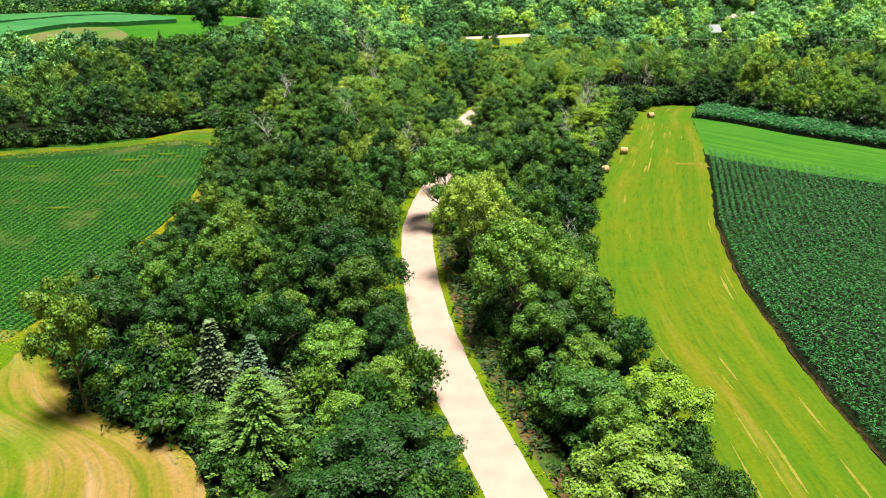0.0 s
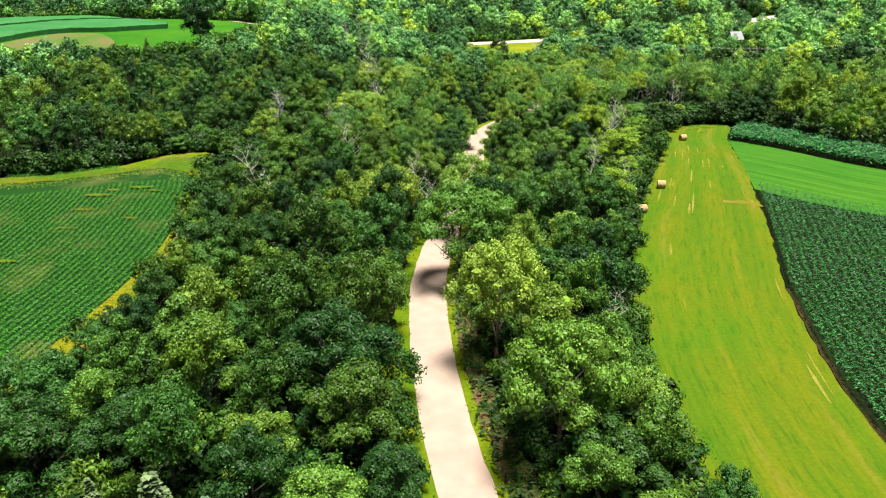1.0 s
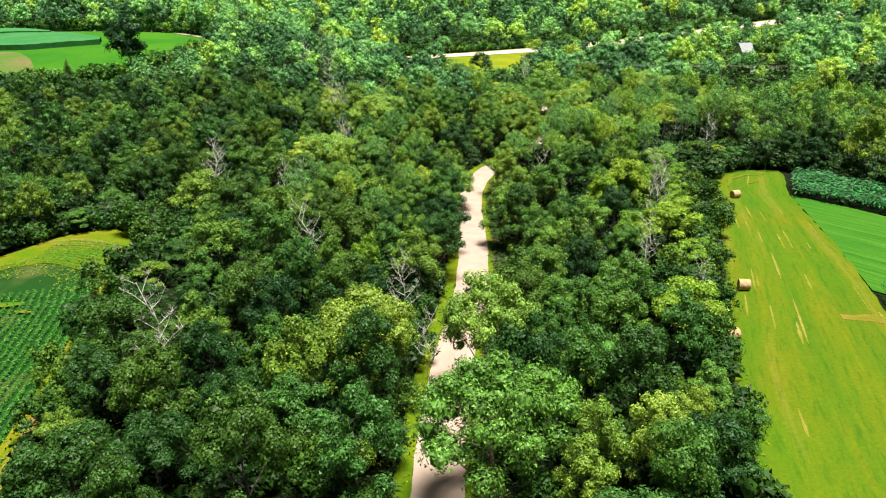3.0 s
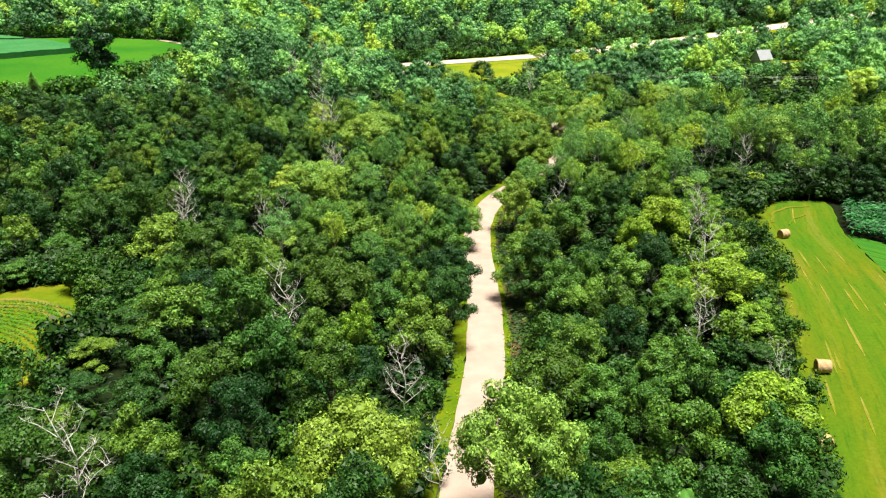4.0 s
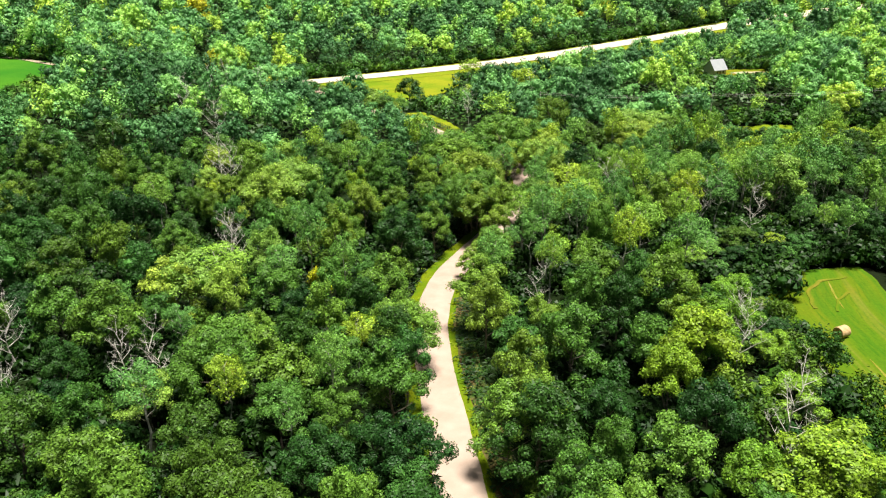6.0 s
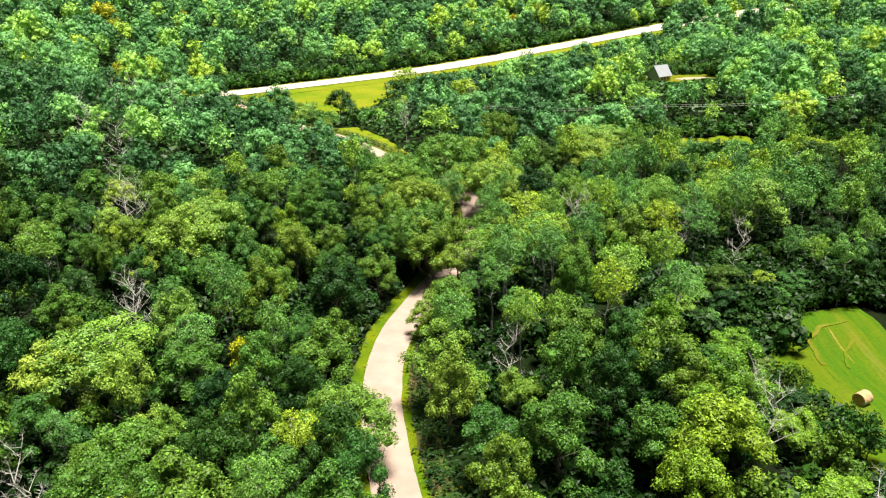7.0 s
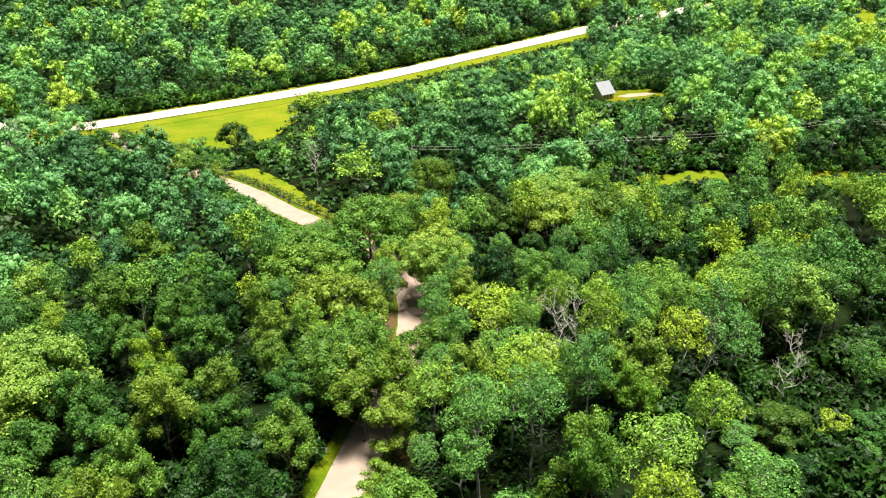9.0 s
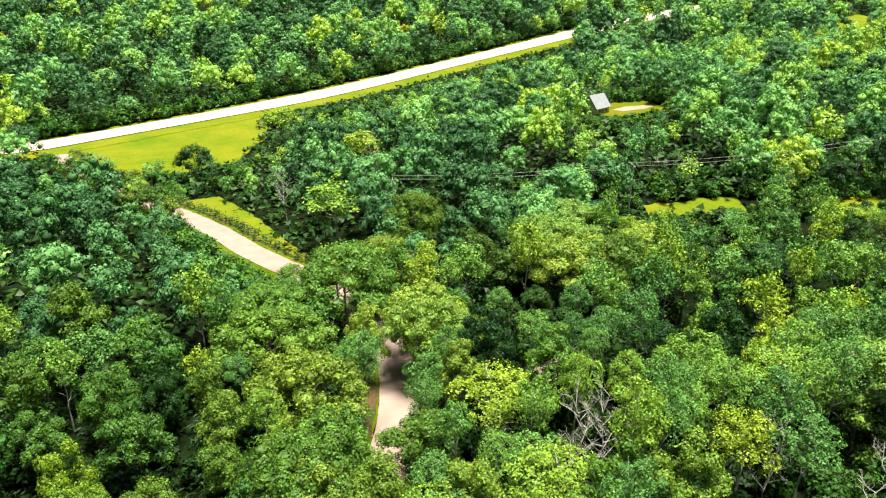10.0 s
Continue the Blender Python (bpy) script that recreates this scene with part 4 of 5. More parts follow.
    plant("spruce", x, y, wide, 4.2 * wide if wide > 0.8 else 3.0, tall / wide)
for x, y, wide, tall in [(-15.6, 53.2, 1.45, 0.97), (26.9, 205.3, 0.72, 0.92)]:
    plant("pine", x, y, wide, 4.2 * wide if wide > 0.8 else 3.0, tall / wide)
for x, y, wide, tall in [(5.5, 92.8, 1.31, 1.24), (5.0, 136.0, 1.34, 1.14), (83.5, 301.0, 1.85, 0.8), (91.5, 291.5, 1.6, 0.78), (-22.8, 225.2, 1.3, 0.98), (-11.9, 264.7, 1.68, 1.08), (-24.4, 225.0, 1.12, 0.98), (-8.1, 267.3, 1.69, 1.08), (71.9, 285.4, 1.99, 1.0), (47.4, 282.0, 1.49, 1.0), (70.8, 288.3, 1.68, 1.08), (78.5, 241.5, 1.22, 1.08)]:
    plant("willow", x, y, wide, 4.2 * wide if wide > 0.8 else 3.0, tall / wide)
for x, y, wide, tall in [(32.1, 246.2, 1.24, 0.89), (45.6, 259.9, 1.65, 0.89), (-19.0, 231.3, 1.76, 0.87), (35.0, 246.6, 1.14, 0.89), (42.9, 247.5, 1.18, 0.89), (43.4, 222.9, 1.35, 0.98), (57.1, 401.6, 2, 0.96), (48.5, 325.7, 2, 0.96), (63.2, 350.8, 1.7, 0.96), (44.0, 244.7, 1.48, 0.89), (59.4, 239.3, 1.1, 0.92), (63.6, 236.1, 1.15, 0.92), (70.1, 245.6, 1.32, 0.96), (34.4, 240.2, 1.1, 0.85), (38.5, 235.8, 1.2, 1.05)]:
    plant("aspen", x, y, wide, 4.2 * wide if wide > 0.8 else 3.0, tall / wide)
for x, y, wide, tall in [(21.5, 55.1, 1.1, 0.62), (29.0, 142.2, 1.2, 0.8), (36.8, 170.0, 1.35, 0.8), (-10.2, 165.5, 0.62, 0.88), (35.9, 191.0, 1.18, 0.98), (45.4, 200.7, 0.95, 0.75), (37.2, 193.9, 1.01, 0.88), (42.4, 211.1, 0.6, 0.98), (4.4, 266.9, 0.76, 0.98), (50.5, 235.7, 0.64, 0.79)]:
    plant("olive", x, y, wide, 4.2 * wide if wide > 0.8 else 3.0, tall / wide)
for x, y, wide, which in [(-31, 134.9, 1.4, 0), (-39.3, 202, 1.25, 1), (-24.3, 207.5, 1.1, 2), (-27.2, 205.4, 1.1, 3), (-18.8, 246, 1.15, 0), (-21.5, 283.6, 1.35, 1), (-18.7, 168.6, 1.35, 2), (-24, 287.5, 1.3, 3), (-18.4, 241.5, 1.2, 1), (25.5, 216.3, 1.0, 2), (48.9, 249.8, 1.3, 0), (51.3, 248.6, 1.25, 3), (41.1, 191.3, 1.2, 1), (-41.9, 212.5, 1.25, 2), (36.2, 175.7, 1.25, 3), (19.7, 97, 0.75, 1), (17.2, 103, 0.7, 2), (44.6, 198.8, 0.9, 0), (62, 238, 1.1, 1), (68, 232, 1.1, 2), (-4.5, 152, 1.1, 3), (30, 160, 1.1, 1), (-2, 139, 0.9, 2), (33.5, 150, 0.8, 0)]:
    plant("dead", x, y, wide * 0.95, 4.6, 1.1, which)
# A stand of aspens whose white trunks show over lower growth.
stand = random.Random(17)
for i in range(44):
    x = 33 + 60 * (i + stand.uniform(-0.4, 0.4)) / 44
    y = 236.5 + 0.14 * (x - 36) + (0, 4.2, 8.0)[i % 3] + stand.uniform(-1.2, 1.2)
    if spots.clear(x, y, 2.2):
        plant("aspen", x, y, stand.uniform(0.85, 1.2), 3.4, stand.uniform(0.92, 1.1))
for i in range(14):
    x = 34 + 4.2 * i
    if spots.clear(x, 231.2 + 0.14 * (x - 36), 2.0):
        plant("shrub", x, 231.2 + 0.14 * (x - 36), stand.uniform(1.0, 1.5), 5.2)
for x, y, wide, tall in ((-4.3, 231.2, 0.5, 0.85), (-15.2, 204.6, 0.55, 0.8)):
    plant("yellow", x, y, wide, 3.0, tall / wide * 0.8)
plant("maple", 36.4, 259.8, 1.05, 4.5, 0.78)
# Young trees that close the lane off beyond the glade.
for kind, x, y, wide, tall in (("lime", 21.8, 350.5, 0.62, 1.05), ("maple", 18.4, 356.0, 0.8, 0.95), ("willow", 16.2, 365.0, 0.8, 1.0), ("oak", 12.2, 372.5, 0.9, 0.95), ("maple", 8.6, 383.0, 0.9, 0.95), ("aspen", 23.6, 354.5, 0.7, 0.95)):
    plant(kind, x, y, wide, 3.0, tall)
plant("oak", -35.3, 136.1, 1.1, 4.6, 0.9)
plant("ash", 36.6, 313.5, 0.8, 3.5, 0.42)
plant("maple", 40.6, 308.0, 0.75, 3.5, 0.5)
plant("oak", 9.6, 150, 1.0, 5.0, 0.85)
plant("lime", 26.8, 260, 1.25, 5.0, 0.8)
plant("willow", 46.2, 278.5, 1.4, 6.0, 0.72)
plant("maple", 25.4, 251.5, 1.1, 4.5, 0.85)
for x, y, wide, tall in [(33, 303, 0.9, 0.7), (37.5, 299, 0.85, 0.75)]:
    plant("ash", x, y, wide, 4.0, tall)
for kind, x, y, wide, tall in (("ash", 16, 371, 0.9, 0.85), ("maple", 10, 383, 0.9, 0.8), ("ash", 4, 396, 0.95, 0.8), ("maple", -2, 408, 0.9, 0.75), ("ash", 21, 359, 0.85, 0.8), ("maple", 8, 376, 0.85, 0.85), ("lime", 28, 247, 0.85, 0.85), ("maple", 16.4, 248.6, 0.9, 0.9), ("ash", 30.5, 252.4, 1.0, 0.95), ("lime", 24.6, 258.6, 0.9, 0.95), ("maple", 49, 284, 1.0, 0.95), ("willow", 41, 300, 1.15, 1.0), ("lime", 49.5, 296, 1.0, 1.0)):
    plant(kind, x, y, wide, 4.0, tall)
plant("conifer", -87, 305, 1.3, 5.0)
for x, y, wide in [(-112, 316, 0.9), (-79, 338, 0.8)]:
    plant("pine", x, y, wide, 4.0)


for x, y, wide in [(-37, 70, 1.4), (-34.5, 66.5, 1.5), (-31.5, 64.8, 1.3), (-38.5, 73.5, 1.3), (-28.5, 62, 1.2), (-24.5, 59.6, 0.9), (-20, 57.5, 0.8), (-21.5, 59, 0.8)]:
    plant("shrub", x, y, wide, 2.0)
# Golden maples and bare trees that show among the far woods.
YELLOWS = [(-57.5, 543, 1.7), (-38.8, 428.7, 1.0), (-15.3, 408.4, 1.0), (178, 573, 1.2), (163, 573, 0.8), (155, 461, 0.8), (20, 590, 0.9), (-25, 589, 1.1)]
BARE = [(-30.8, 378.8, 1.5), (-20.2, 385.7, 1.5), (-38.2, 340.3, 1.4), (-26.8, 316.4, 1.5), (63.8, 347.8, 1.2), (43.7, 345, 1.2), (-34.5, 374, 1.3)]
STAND_OUT = YELLOWS + BARE
for x, y, wide in YELLOWS:
    plant("yellow", x, y, wide, 6.0)
for x, y, wide in BARE:
    plant("dead", x, y, wide, 3.0)

# Places kept in view, each with a viewpoint near the camera path.
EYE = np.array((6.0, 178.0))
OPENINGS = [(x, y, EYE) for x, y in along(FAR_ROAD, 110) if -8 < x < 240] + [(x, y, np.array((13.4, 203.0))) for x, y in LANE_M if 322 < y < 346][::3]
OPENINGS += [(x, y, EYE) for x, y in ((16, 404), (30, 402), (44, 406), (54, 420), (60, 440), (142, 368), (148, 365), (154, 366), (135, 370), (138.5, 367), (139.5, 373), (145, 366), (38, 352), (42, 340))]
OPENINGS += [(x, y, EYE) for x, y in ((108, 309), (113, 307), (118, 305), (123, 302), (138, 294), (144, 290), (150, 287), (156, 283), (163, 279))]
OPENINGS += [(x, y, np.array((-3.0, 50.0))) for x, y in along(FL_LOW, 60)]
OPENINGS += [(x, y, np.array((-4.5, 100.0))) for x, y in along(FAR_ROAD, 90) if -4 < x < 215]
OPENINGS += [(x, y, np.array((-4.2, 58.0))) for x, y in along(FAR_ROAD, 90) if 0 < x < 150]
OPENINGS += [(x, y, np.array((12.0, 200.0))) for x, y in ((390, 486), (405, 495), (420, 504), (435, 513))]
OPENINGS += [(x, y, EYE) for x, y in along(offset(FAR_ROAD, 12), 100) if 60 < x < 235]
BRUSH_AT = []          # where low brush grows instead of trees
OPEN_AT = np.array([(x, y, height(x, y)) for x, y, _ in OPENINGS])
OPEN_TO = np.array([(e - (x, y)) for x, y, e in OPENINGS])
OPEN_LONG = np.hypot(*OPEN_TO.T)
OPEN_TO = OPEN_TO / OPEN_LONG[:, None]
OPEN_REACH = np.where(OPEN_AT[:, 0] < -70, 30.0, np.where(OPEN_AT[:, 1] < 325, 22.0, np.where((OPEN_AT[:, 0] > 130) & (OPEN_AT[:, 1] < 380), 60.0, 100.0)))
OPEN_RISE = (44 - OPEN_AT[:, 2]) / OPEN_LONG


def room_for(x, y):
    """How tall a tree may be below the sight-lines from the camera path to the far road, the fields, the meadow, the
    glade and the house.
    """
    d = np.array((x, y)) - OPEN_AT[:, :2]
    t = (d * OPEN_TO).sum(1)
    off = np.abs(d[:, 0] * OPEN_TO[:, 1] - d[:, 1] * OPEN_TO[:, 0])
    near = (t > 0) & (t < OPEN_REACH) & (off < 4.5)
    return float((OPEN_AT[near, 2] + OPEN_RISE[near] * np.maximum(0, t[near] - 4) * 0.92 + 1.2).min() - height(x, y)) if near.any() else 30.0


# The near woods, tree by tree.
NEAR_END = 300


def kind_at(x, y):
    """Which trees grow where: aspens in the wet ground by the lane's bend, walnuts at the hay field, oaks on the slope."""
    u = pick.random()
    n = noise.noise((x * 0.035, y * 0.035, 0.5))
    if x < -34 and y > 215:
        mix = (("oak", 0.40 - 0.3 * n), ("maple", 0.3), ("lime", 0.14), ("ash", 0.12), ("willow", 0.06))
    elif x < -34:
        mix = (("oak", 0.62 - 0.3 * n), ("maple", 0.22), ("lime", 0.05), ("ash", 0.12))
    elif y > 212 and x > 55:
        mix = (("aspen", 0.44), ("oak", 0.34), ("maple", 0.14), ("lime", 0.04), ("willow", 0.04))
    elif y > 212 and x > 18:
        mix = (("aspen", 0.52), ("lime", 0.16), ("ash", 0.08), ("maple", 0.08), ("willow", 0.06), ("oak", 0.10))
    elif x > 30:
        mix = (("olive", 0.38), ("maple", 0.25), ("oak", 0.22), ("lime", 0.08), ("ash", 0.07))
    elif x > 8:
        mix = (("maple", 0.38), ("oak", 0.14), ("lime", 0.22), ("ash", 0.19), ("willow", 0.07))
    elif y > 190:
        mix = (("aspen", 0.12 + 0.4 * n), ("maple", 0.38), ("lime", 0.12), ("oak", 0.20), ("willow", 0.07), ("ash", 0.1))
    elif y > 142 and x < -5:
        mix = (("oak", 0.72), ("maple", 0.16), ("lime", 0.05 + 0.1 * n), ("ash", 0.06))
    else:
        mix = (("oak", 0.56 - 0.3 * n), ("maple", 0.24), ("lime", 0.08 + 0.3 * n), ("ash", 0.1), ("willow", 0.03))
    for kind, share in mix:
        u -= max(0, share)
        if u < 0:
            return kind
    return "maple"


SIZE = {"oak": 8.1, "maple": 7.4, "lime": 7.0, "willow": 7.5, "olive": 7.2, "aspen": 4.6, "ash": 5.5}
TREE_L = along(TREE_LEFT, 150)
HAY_L, HAY_R = along(HAY_LEFT, 200), along(HAY_RIGHT, 200)
tries = 0
while tries < 32000:
    tries += 1
    x, y = pick.uniform(-125, 150), 30 + (NEAR_END - 30) * pick.random()
    # only the wedge of country that the walk looks over
    if x < -28 - 0.62 * (y - 30) or x > 34 + 0.60 * (y - 30):
        continue
    if -26 < x < 13 and y < 62 or x < -41 and y < 82:          # low growth only before the spruces and by the field's corner
        continue
    kind = kind_at(x, y)
    s = pick.uniform(0.68, 1.1)
    if crossed(TREE_L, x, y, 10) or (y > 60 and crossed(HAY_L, x, y, 7)):
        s *= 0.78
    d = SIZE[kind] * s
    if COUNT.get(kind, 0) >= 300 or crossed(HAY_L, x, y, d * (0.6 if y < 150 else 0.78)) or crossed(TREE_L, x, y, d * (1.0 if y > 125 else 0.6)) or not free(x, y, d * 0.12) or not spots.clear(x, y, d):
        continue
    up = pick.uniform(0.78, 1.25)
    if y > 135 and crossed(TREE_L, x, y, 11):          # the corner of the soybean field lies open over low trees
        up = min(up, 0.48)
    if y > 150 and crossed(HAY_L, x, y, 11):          # lower growth along the field's end
        up = min(up, 0.54)
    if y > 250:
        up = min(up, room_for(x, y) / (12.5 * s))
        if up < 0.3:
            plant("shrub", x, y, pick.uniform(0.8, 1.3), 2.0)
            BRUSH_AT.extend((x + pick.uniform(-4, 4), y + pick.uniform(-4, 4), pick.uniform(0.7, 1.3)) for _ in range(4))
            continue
    plant(kind, x, y, s, d, up)
tries = 0
while tries < 900:
    tries += 1
    x, y = pick.uniform(-16, 26), pick.uniform(-58, 32)
    if x < -4 and y > 14:
        continue
    kind = pick.choice(("oak", "maple", "ash"))
    s = pick.uniform(0.7, 1.0)
    d = SIZE[kind] * s
    if free(x, y, d * 0.12) and spots.clear(x, y, d) and not crossed(LANE_M, x, y, 7.0):
        plant(kind, x, y, s, d, 0.8)
tries = 0
while tries < 9000 and COUNT.get("sapling", 0) < 300:
    tries += 1
    x, y = pick.uniform(-60, 80), 30 + 230 * pick.random() ** 1.3
    if x < -28 - 0.5 * (y - 30) or x > 30 + 0.45 * (y - 30) or (y > 205 and x > 15) or (-23 < x < -12 and y < 61) or not free(x, y, 0.15) or not spots.clear(x, y, 1.0):
        continue
    plant("sapling", x, y, pick.uniform(0.6, 1.1), 2.2)



def edge_shrubs(line, gap, shift, low, high):
    for x, y in along(offset(line, shift), int(np.hypot(*np.diff(np.array(line, float), axis=0).T).sum() / gap)):
        if y > 30 and pick.random() < 0.85 and not (x < -42 and y < 84):
            plant("shrub", x + pick.uniform(-0.7, 0.7), y + pick.uniform(-0.7, 0.7), pick.uniform(low, high), 1.5)


edge_shrubs(MARGIN_TOP[:-1], 2.4, 2.2, 0.9, 1.5)
edge_shrubs(HAY_LEFT[2:], 3.4, -2.8, 0.8, 1.3)
edge_shrubs([(62, 219), (70, 224), (80, 226), (90, 213), (98, 196)], 2.4, -1.5, 1.0, 1.6)
edge_shrubs(STUBBLE_EDGE[2:9], 2.2, -1.8, 0.8, 1.3)
edge_shrubs(TREE_LEFT, 3.2, 2.6, 0.8, 1.3)
edge_shrubs(offset(LANE, -6.5)[3:16].tolist(), 3.0, 0.0, 0.7, 1.2)
edge_shrubs(offset(LANE, 7.2)[3:18].tolist(), 2.6, 0.0, 0.7, 1.2)
tries = 0
while tries < 3000 and COUNT.get("shrub", 0) < 300:
    tries += 1
    x, y = pick.uniform(-50, 25), pick.uniform(40, 110)
    if free(x, y, 0.3) and spots.clear(x, y, 0.4):
        plant("shrub", x, y, pick.uniform(0.8, 1.4), 1.5)

# The far woods: too many to count, one object.




def woods(name, label, region, step, seed, tall, mat, far=False):
    g = np.random.default_rng(seed)
    forms = [crown_arrays("dome", 300 + i, 11.5, 4.3, 1350, 0.36, core=0.6, tuft=9, jitter=0.26) for i in range(4)] + [crown_arrays("tall", 320 + i, 12.5, 2.9, 520, 0.46, core=0.45, tuft=8, jitter=0.28, every=3) for i in range(3)]
    if far:
        forms = [crown_arrays("dome", 300 + i, 11.5, 4.3, 720, 0.52, core=0.6, tuft=7, jitter=0.24) for i in range(5)] + [crown_arrays("tall", 320 + i, 12.5, 2.9, 250, 0.75, core=0.55, tuft=5, jitter=0.28, every=4) for i in range(2)]
    forms = [(v, np.array([q if len(q) == 4 else q + [q[-1]] for q in f])) for v, f in forms]
    (x0, x1), (y0, y1), keep = region
    vs, fs, ts, base = [], [], [], 0
    tv, tf = [], []
    y = y0
    while y < y1:
        x = x0
        while x < x1:
            px, py = x + g.uniform(-0.42, 0.42) * step, y + g.uniform(-0.42, 0.42) * step
            x += step
            if not keep(px, py) or not free(px, py, 1.0) or any(math.hypot(px - q[0], py - q[1] - 1) < 6.5 for q in STAND_OUT):
                continue
            n = noise.noise((px * 0.02, py * 0.02, 1.7))
            k = int(g.integers(0, 4)) if g.random() < 0.62 - 0.8 * n else int(g.integers(4, 7))
            v, f = forms[k]
            a, s = g.uniform(0, 6.28), g.uniform(0.6, 1.28) * tall
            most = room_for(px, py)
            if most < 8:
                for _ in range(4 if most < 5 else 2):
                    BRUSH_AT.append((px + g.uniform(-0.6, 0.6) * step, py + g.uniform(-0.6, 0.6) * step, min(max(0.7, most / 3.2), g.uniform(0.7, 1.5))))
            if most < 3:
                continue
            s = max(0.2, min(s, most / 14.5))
            c, t = math.cos(a) * s, math.sin(a) * s
            vs.append(np.stack([v[:, 0] * c - v[:, 1] * t + px, v[:, 0] * t + v[:, 1] * c + py, v[:, 2] * s * g.uniform(0.9, 1.15) + height(px, py)], 1))
            fs.append(f + base)
            # On the valley's left the tint, and so the brightness, rises with distance.
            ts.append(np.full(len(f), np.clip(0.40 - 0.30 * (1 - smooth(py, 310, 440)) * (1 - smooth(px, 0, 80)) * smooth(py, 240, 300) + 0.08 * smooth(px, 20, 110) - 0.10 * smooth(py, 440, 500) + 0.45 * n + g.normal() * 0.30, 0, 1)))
            base += len(v)
            if k >= len(forms) - 3 and not far and g.random() < 0.3:
                z = height(px, py)
                tube(tv, tf, [(px, py, z), (px + g.uniform(-0.4, 0.4), py + g.uniform(-0.4, 0.4), z + 8.5 * s)], [0.16, 0.09], 3)
        y += step
    verts, faces, tint = np.concatenate(vs), np.concatenate(fs), np.concatenate(ts)
    me = bpy.data.meshes.new(name)
    tri = faces[:, 2] == faces[:, 3]
    size = np.where(tri, 3, 4)
    loops = faces[np.arange(4)[None, :] < size[:, None]]
    me.vertices.add(len(verts))
    me.vertices.foreach_set("co", verts.astype(np.float32).ravel())
    me.loops.add(len(loops))
    me.loops.foreach_set("vertex_index", loops.astype(np.int32))
    me.polygons.add(len(faces))
    me.polygons.foreach_set("loop_start", np.r_[0, np.cumsum(size)[:-1]].astype(np.int32))
    me.update(calc_edges=True)
    me.validate()
    me.materials.append(mat)
    me.attributes.new("tint", "FLOAT", "FACE").data.foreach_set("value", tint.astype(np.float32))
    if tv:
        tagged(mesh_object("far_trunks", tv, tf, M["birch_bark"]), "slim pale aspen trunks among the far woods", "tree trunks", kind="stuff")
    return tagged(new(name, me), label, "woods", kind="stuff")


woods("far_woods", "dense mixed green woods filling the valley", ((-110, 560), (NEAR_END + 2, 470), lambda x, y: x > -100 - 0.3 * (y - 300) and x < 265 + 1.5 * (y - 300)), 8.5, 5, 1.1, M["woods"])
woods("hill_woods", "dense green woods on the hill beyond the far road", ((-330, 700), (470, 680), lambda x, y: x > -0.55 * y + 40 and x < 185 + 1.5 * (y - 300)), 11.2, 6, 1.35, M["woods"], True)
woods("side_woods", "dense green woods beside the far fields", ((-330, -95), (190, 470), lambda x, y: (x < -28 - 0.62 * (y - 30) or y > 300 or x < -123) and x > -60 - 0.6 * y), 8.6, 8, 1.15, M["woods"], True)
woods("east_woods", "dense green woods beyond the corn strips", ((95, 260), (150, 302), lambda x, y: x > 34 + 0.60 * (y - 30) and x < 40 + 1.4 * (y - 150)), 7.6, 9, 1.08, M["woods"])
# Leafy undergrowth between the far crowns, in patches four metres wide.
g = np.random.default_rng(44)
cells = []
for y in np.arange(190, 664, 4.0):
    for x in np.arange(max(-330, -60 - 0.6 * y), max(-95, 185 + 1.5 * (y - 300)) if y >= 300 else -28 - 0.62 * (y - 30), 4.0):
        if (y < 300 or x > -100 - 0.3 * (y - 300) or y > 470 or x < -95) and free(x, y) and not crossed(LANE_M, x, y, 6.5):
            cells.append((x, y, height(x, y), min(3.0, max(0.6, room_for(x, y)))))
cells = np.repeat(np.array(cells), 12, axis=0)
m = len(cells)
at_ = cells[:, :3] + np.stack([g.uniform(-2.4, 2.4, m), g.uniform(-2.4, 2.4, m), cells[:, 3] * g.random(m)], 1)
turn_ = g.normal(size=(m, 3)) * 0.5 + np.array((0, 0, 1.0))
turn_ /= np.linalg.norm(turn_, axis=1)[:, None]
side_ = np.cross(turn_, g.normal(size=(m, 3)))
side_ /= np.linalg.norm(side_, axis=1)[:, None]
long_ = np.cross(turn_, side_)
wide_ = g.uniform(0.6, 1.3, (m, 1))
tri_ = np.stack([at_ - side_ * wide_ * 0.6 - long_ * wide_ * 0.5, at_ + side_ * wide_ * 0.6 - long_ * wide_ * 0.4, at_ + long_ * wide_ * 0.9], 1).reshape(-1, 3)
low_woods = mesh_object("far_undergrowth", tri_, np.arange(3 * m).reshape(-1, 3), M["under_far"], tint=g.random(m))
tagged(low_woods, "leafy green undergrowth between the far trees", "undergrowth", kind="stuff")
for kind in STOCK:
    for ob in STOCK[kind]:
        for o in (*ob.children_recursive, ob):
            bpy.data.objects.remove(o)


# ---- crops ----


def blades(name, label, category, spots_, high, size, per, mat, seed, lie=0.35):
    """Crop plants in rows, each a few pointed leaves: one object."""
    g = np.random.default_rng(seed)
    p = np.repeat(np.array(spots_), per, axis=0)
    n = len(p)
    a = g.uniform(0, 2 * math.pi, n)
    d = np.stack([np.cos(a), np.sin(a), g.uniform(-0.3, 0.9, n) * (1 - lie)], 1)
    side = np.stack([-np.sin(a), np.cos(a), np.zeros(n)], 1)
    root = p + np.stack([g.normal(size=n) * 0.05, g.normal(size=n) * 0.05, high * g.uniform(0.45, 1.0, n)], 1)
    s = size * g.uniform(0.7, 1.3, (n, 1))
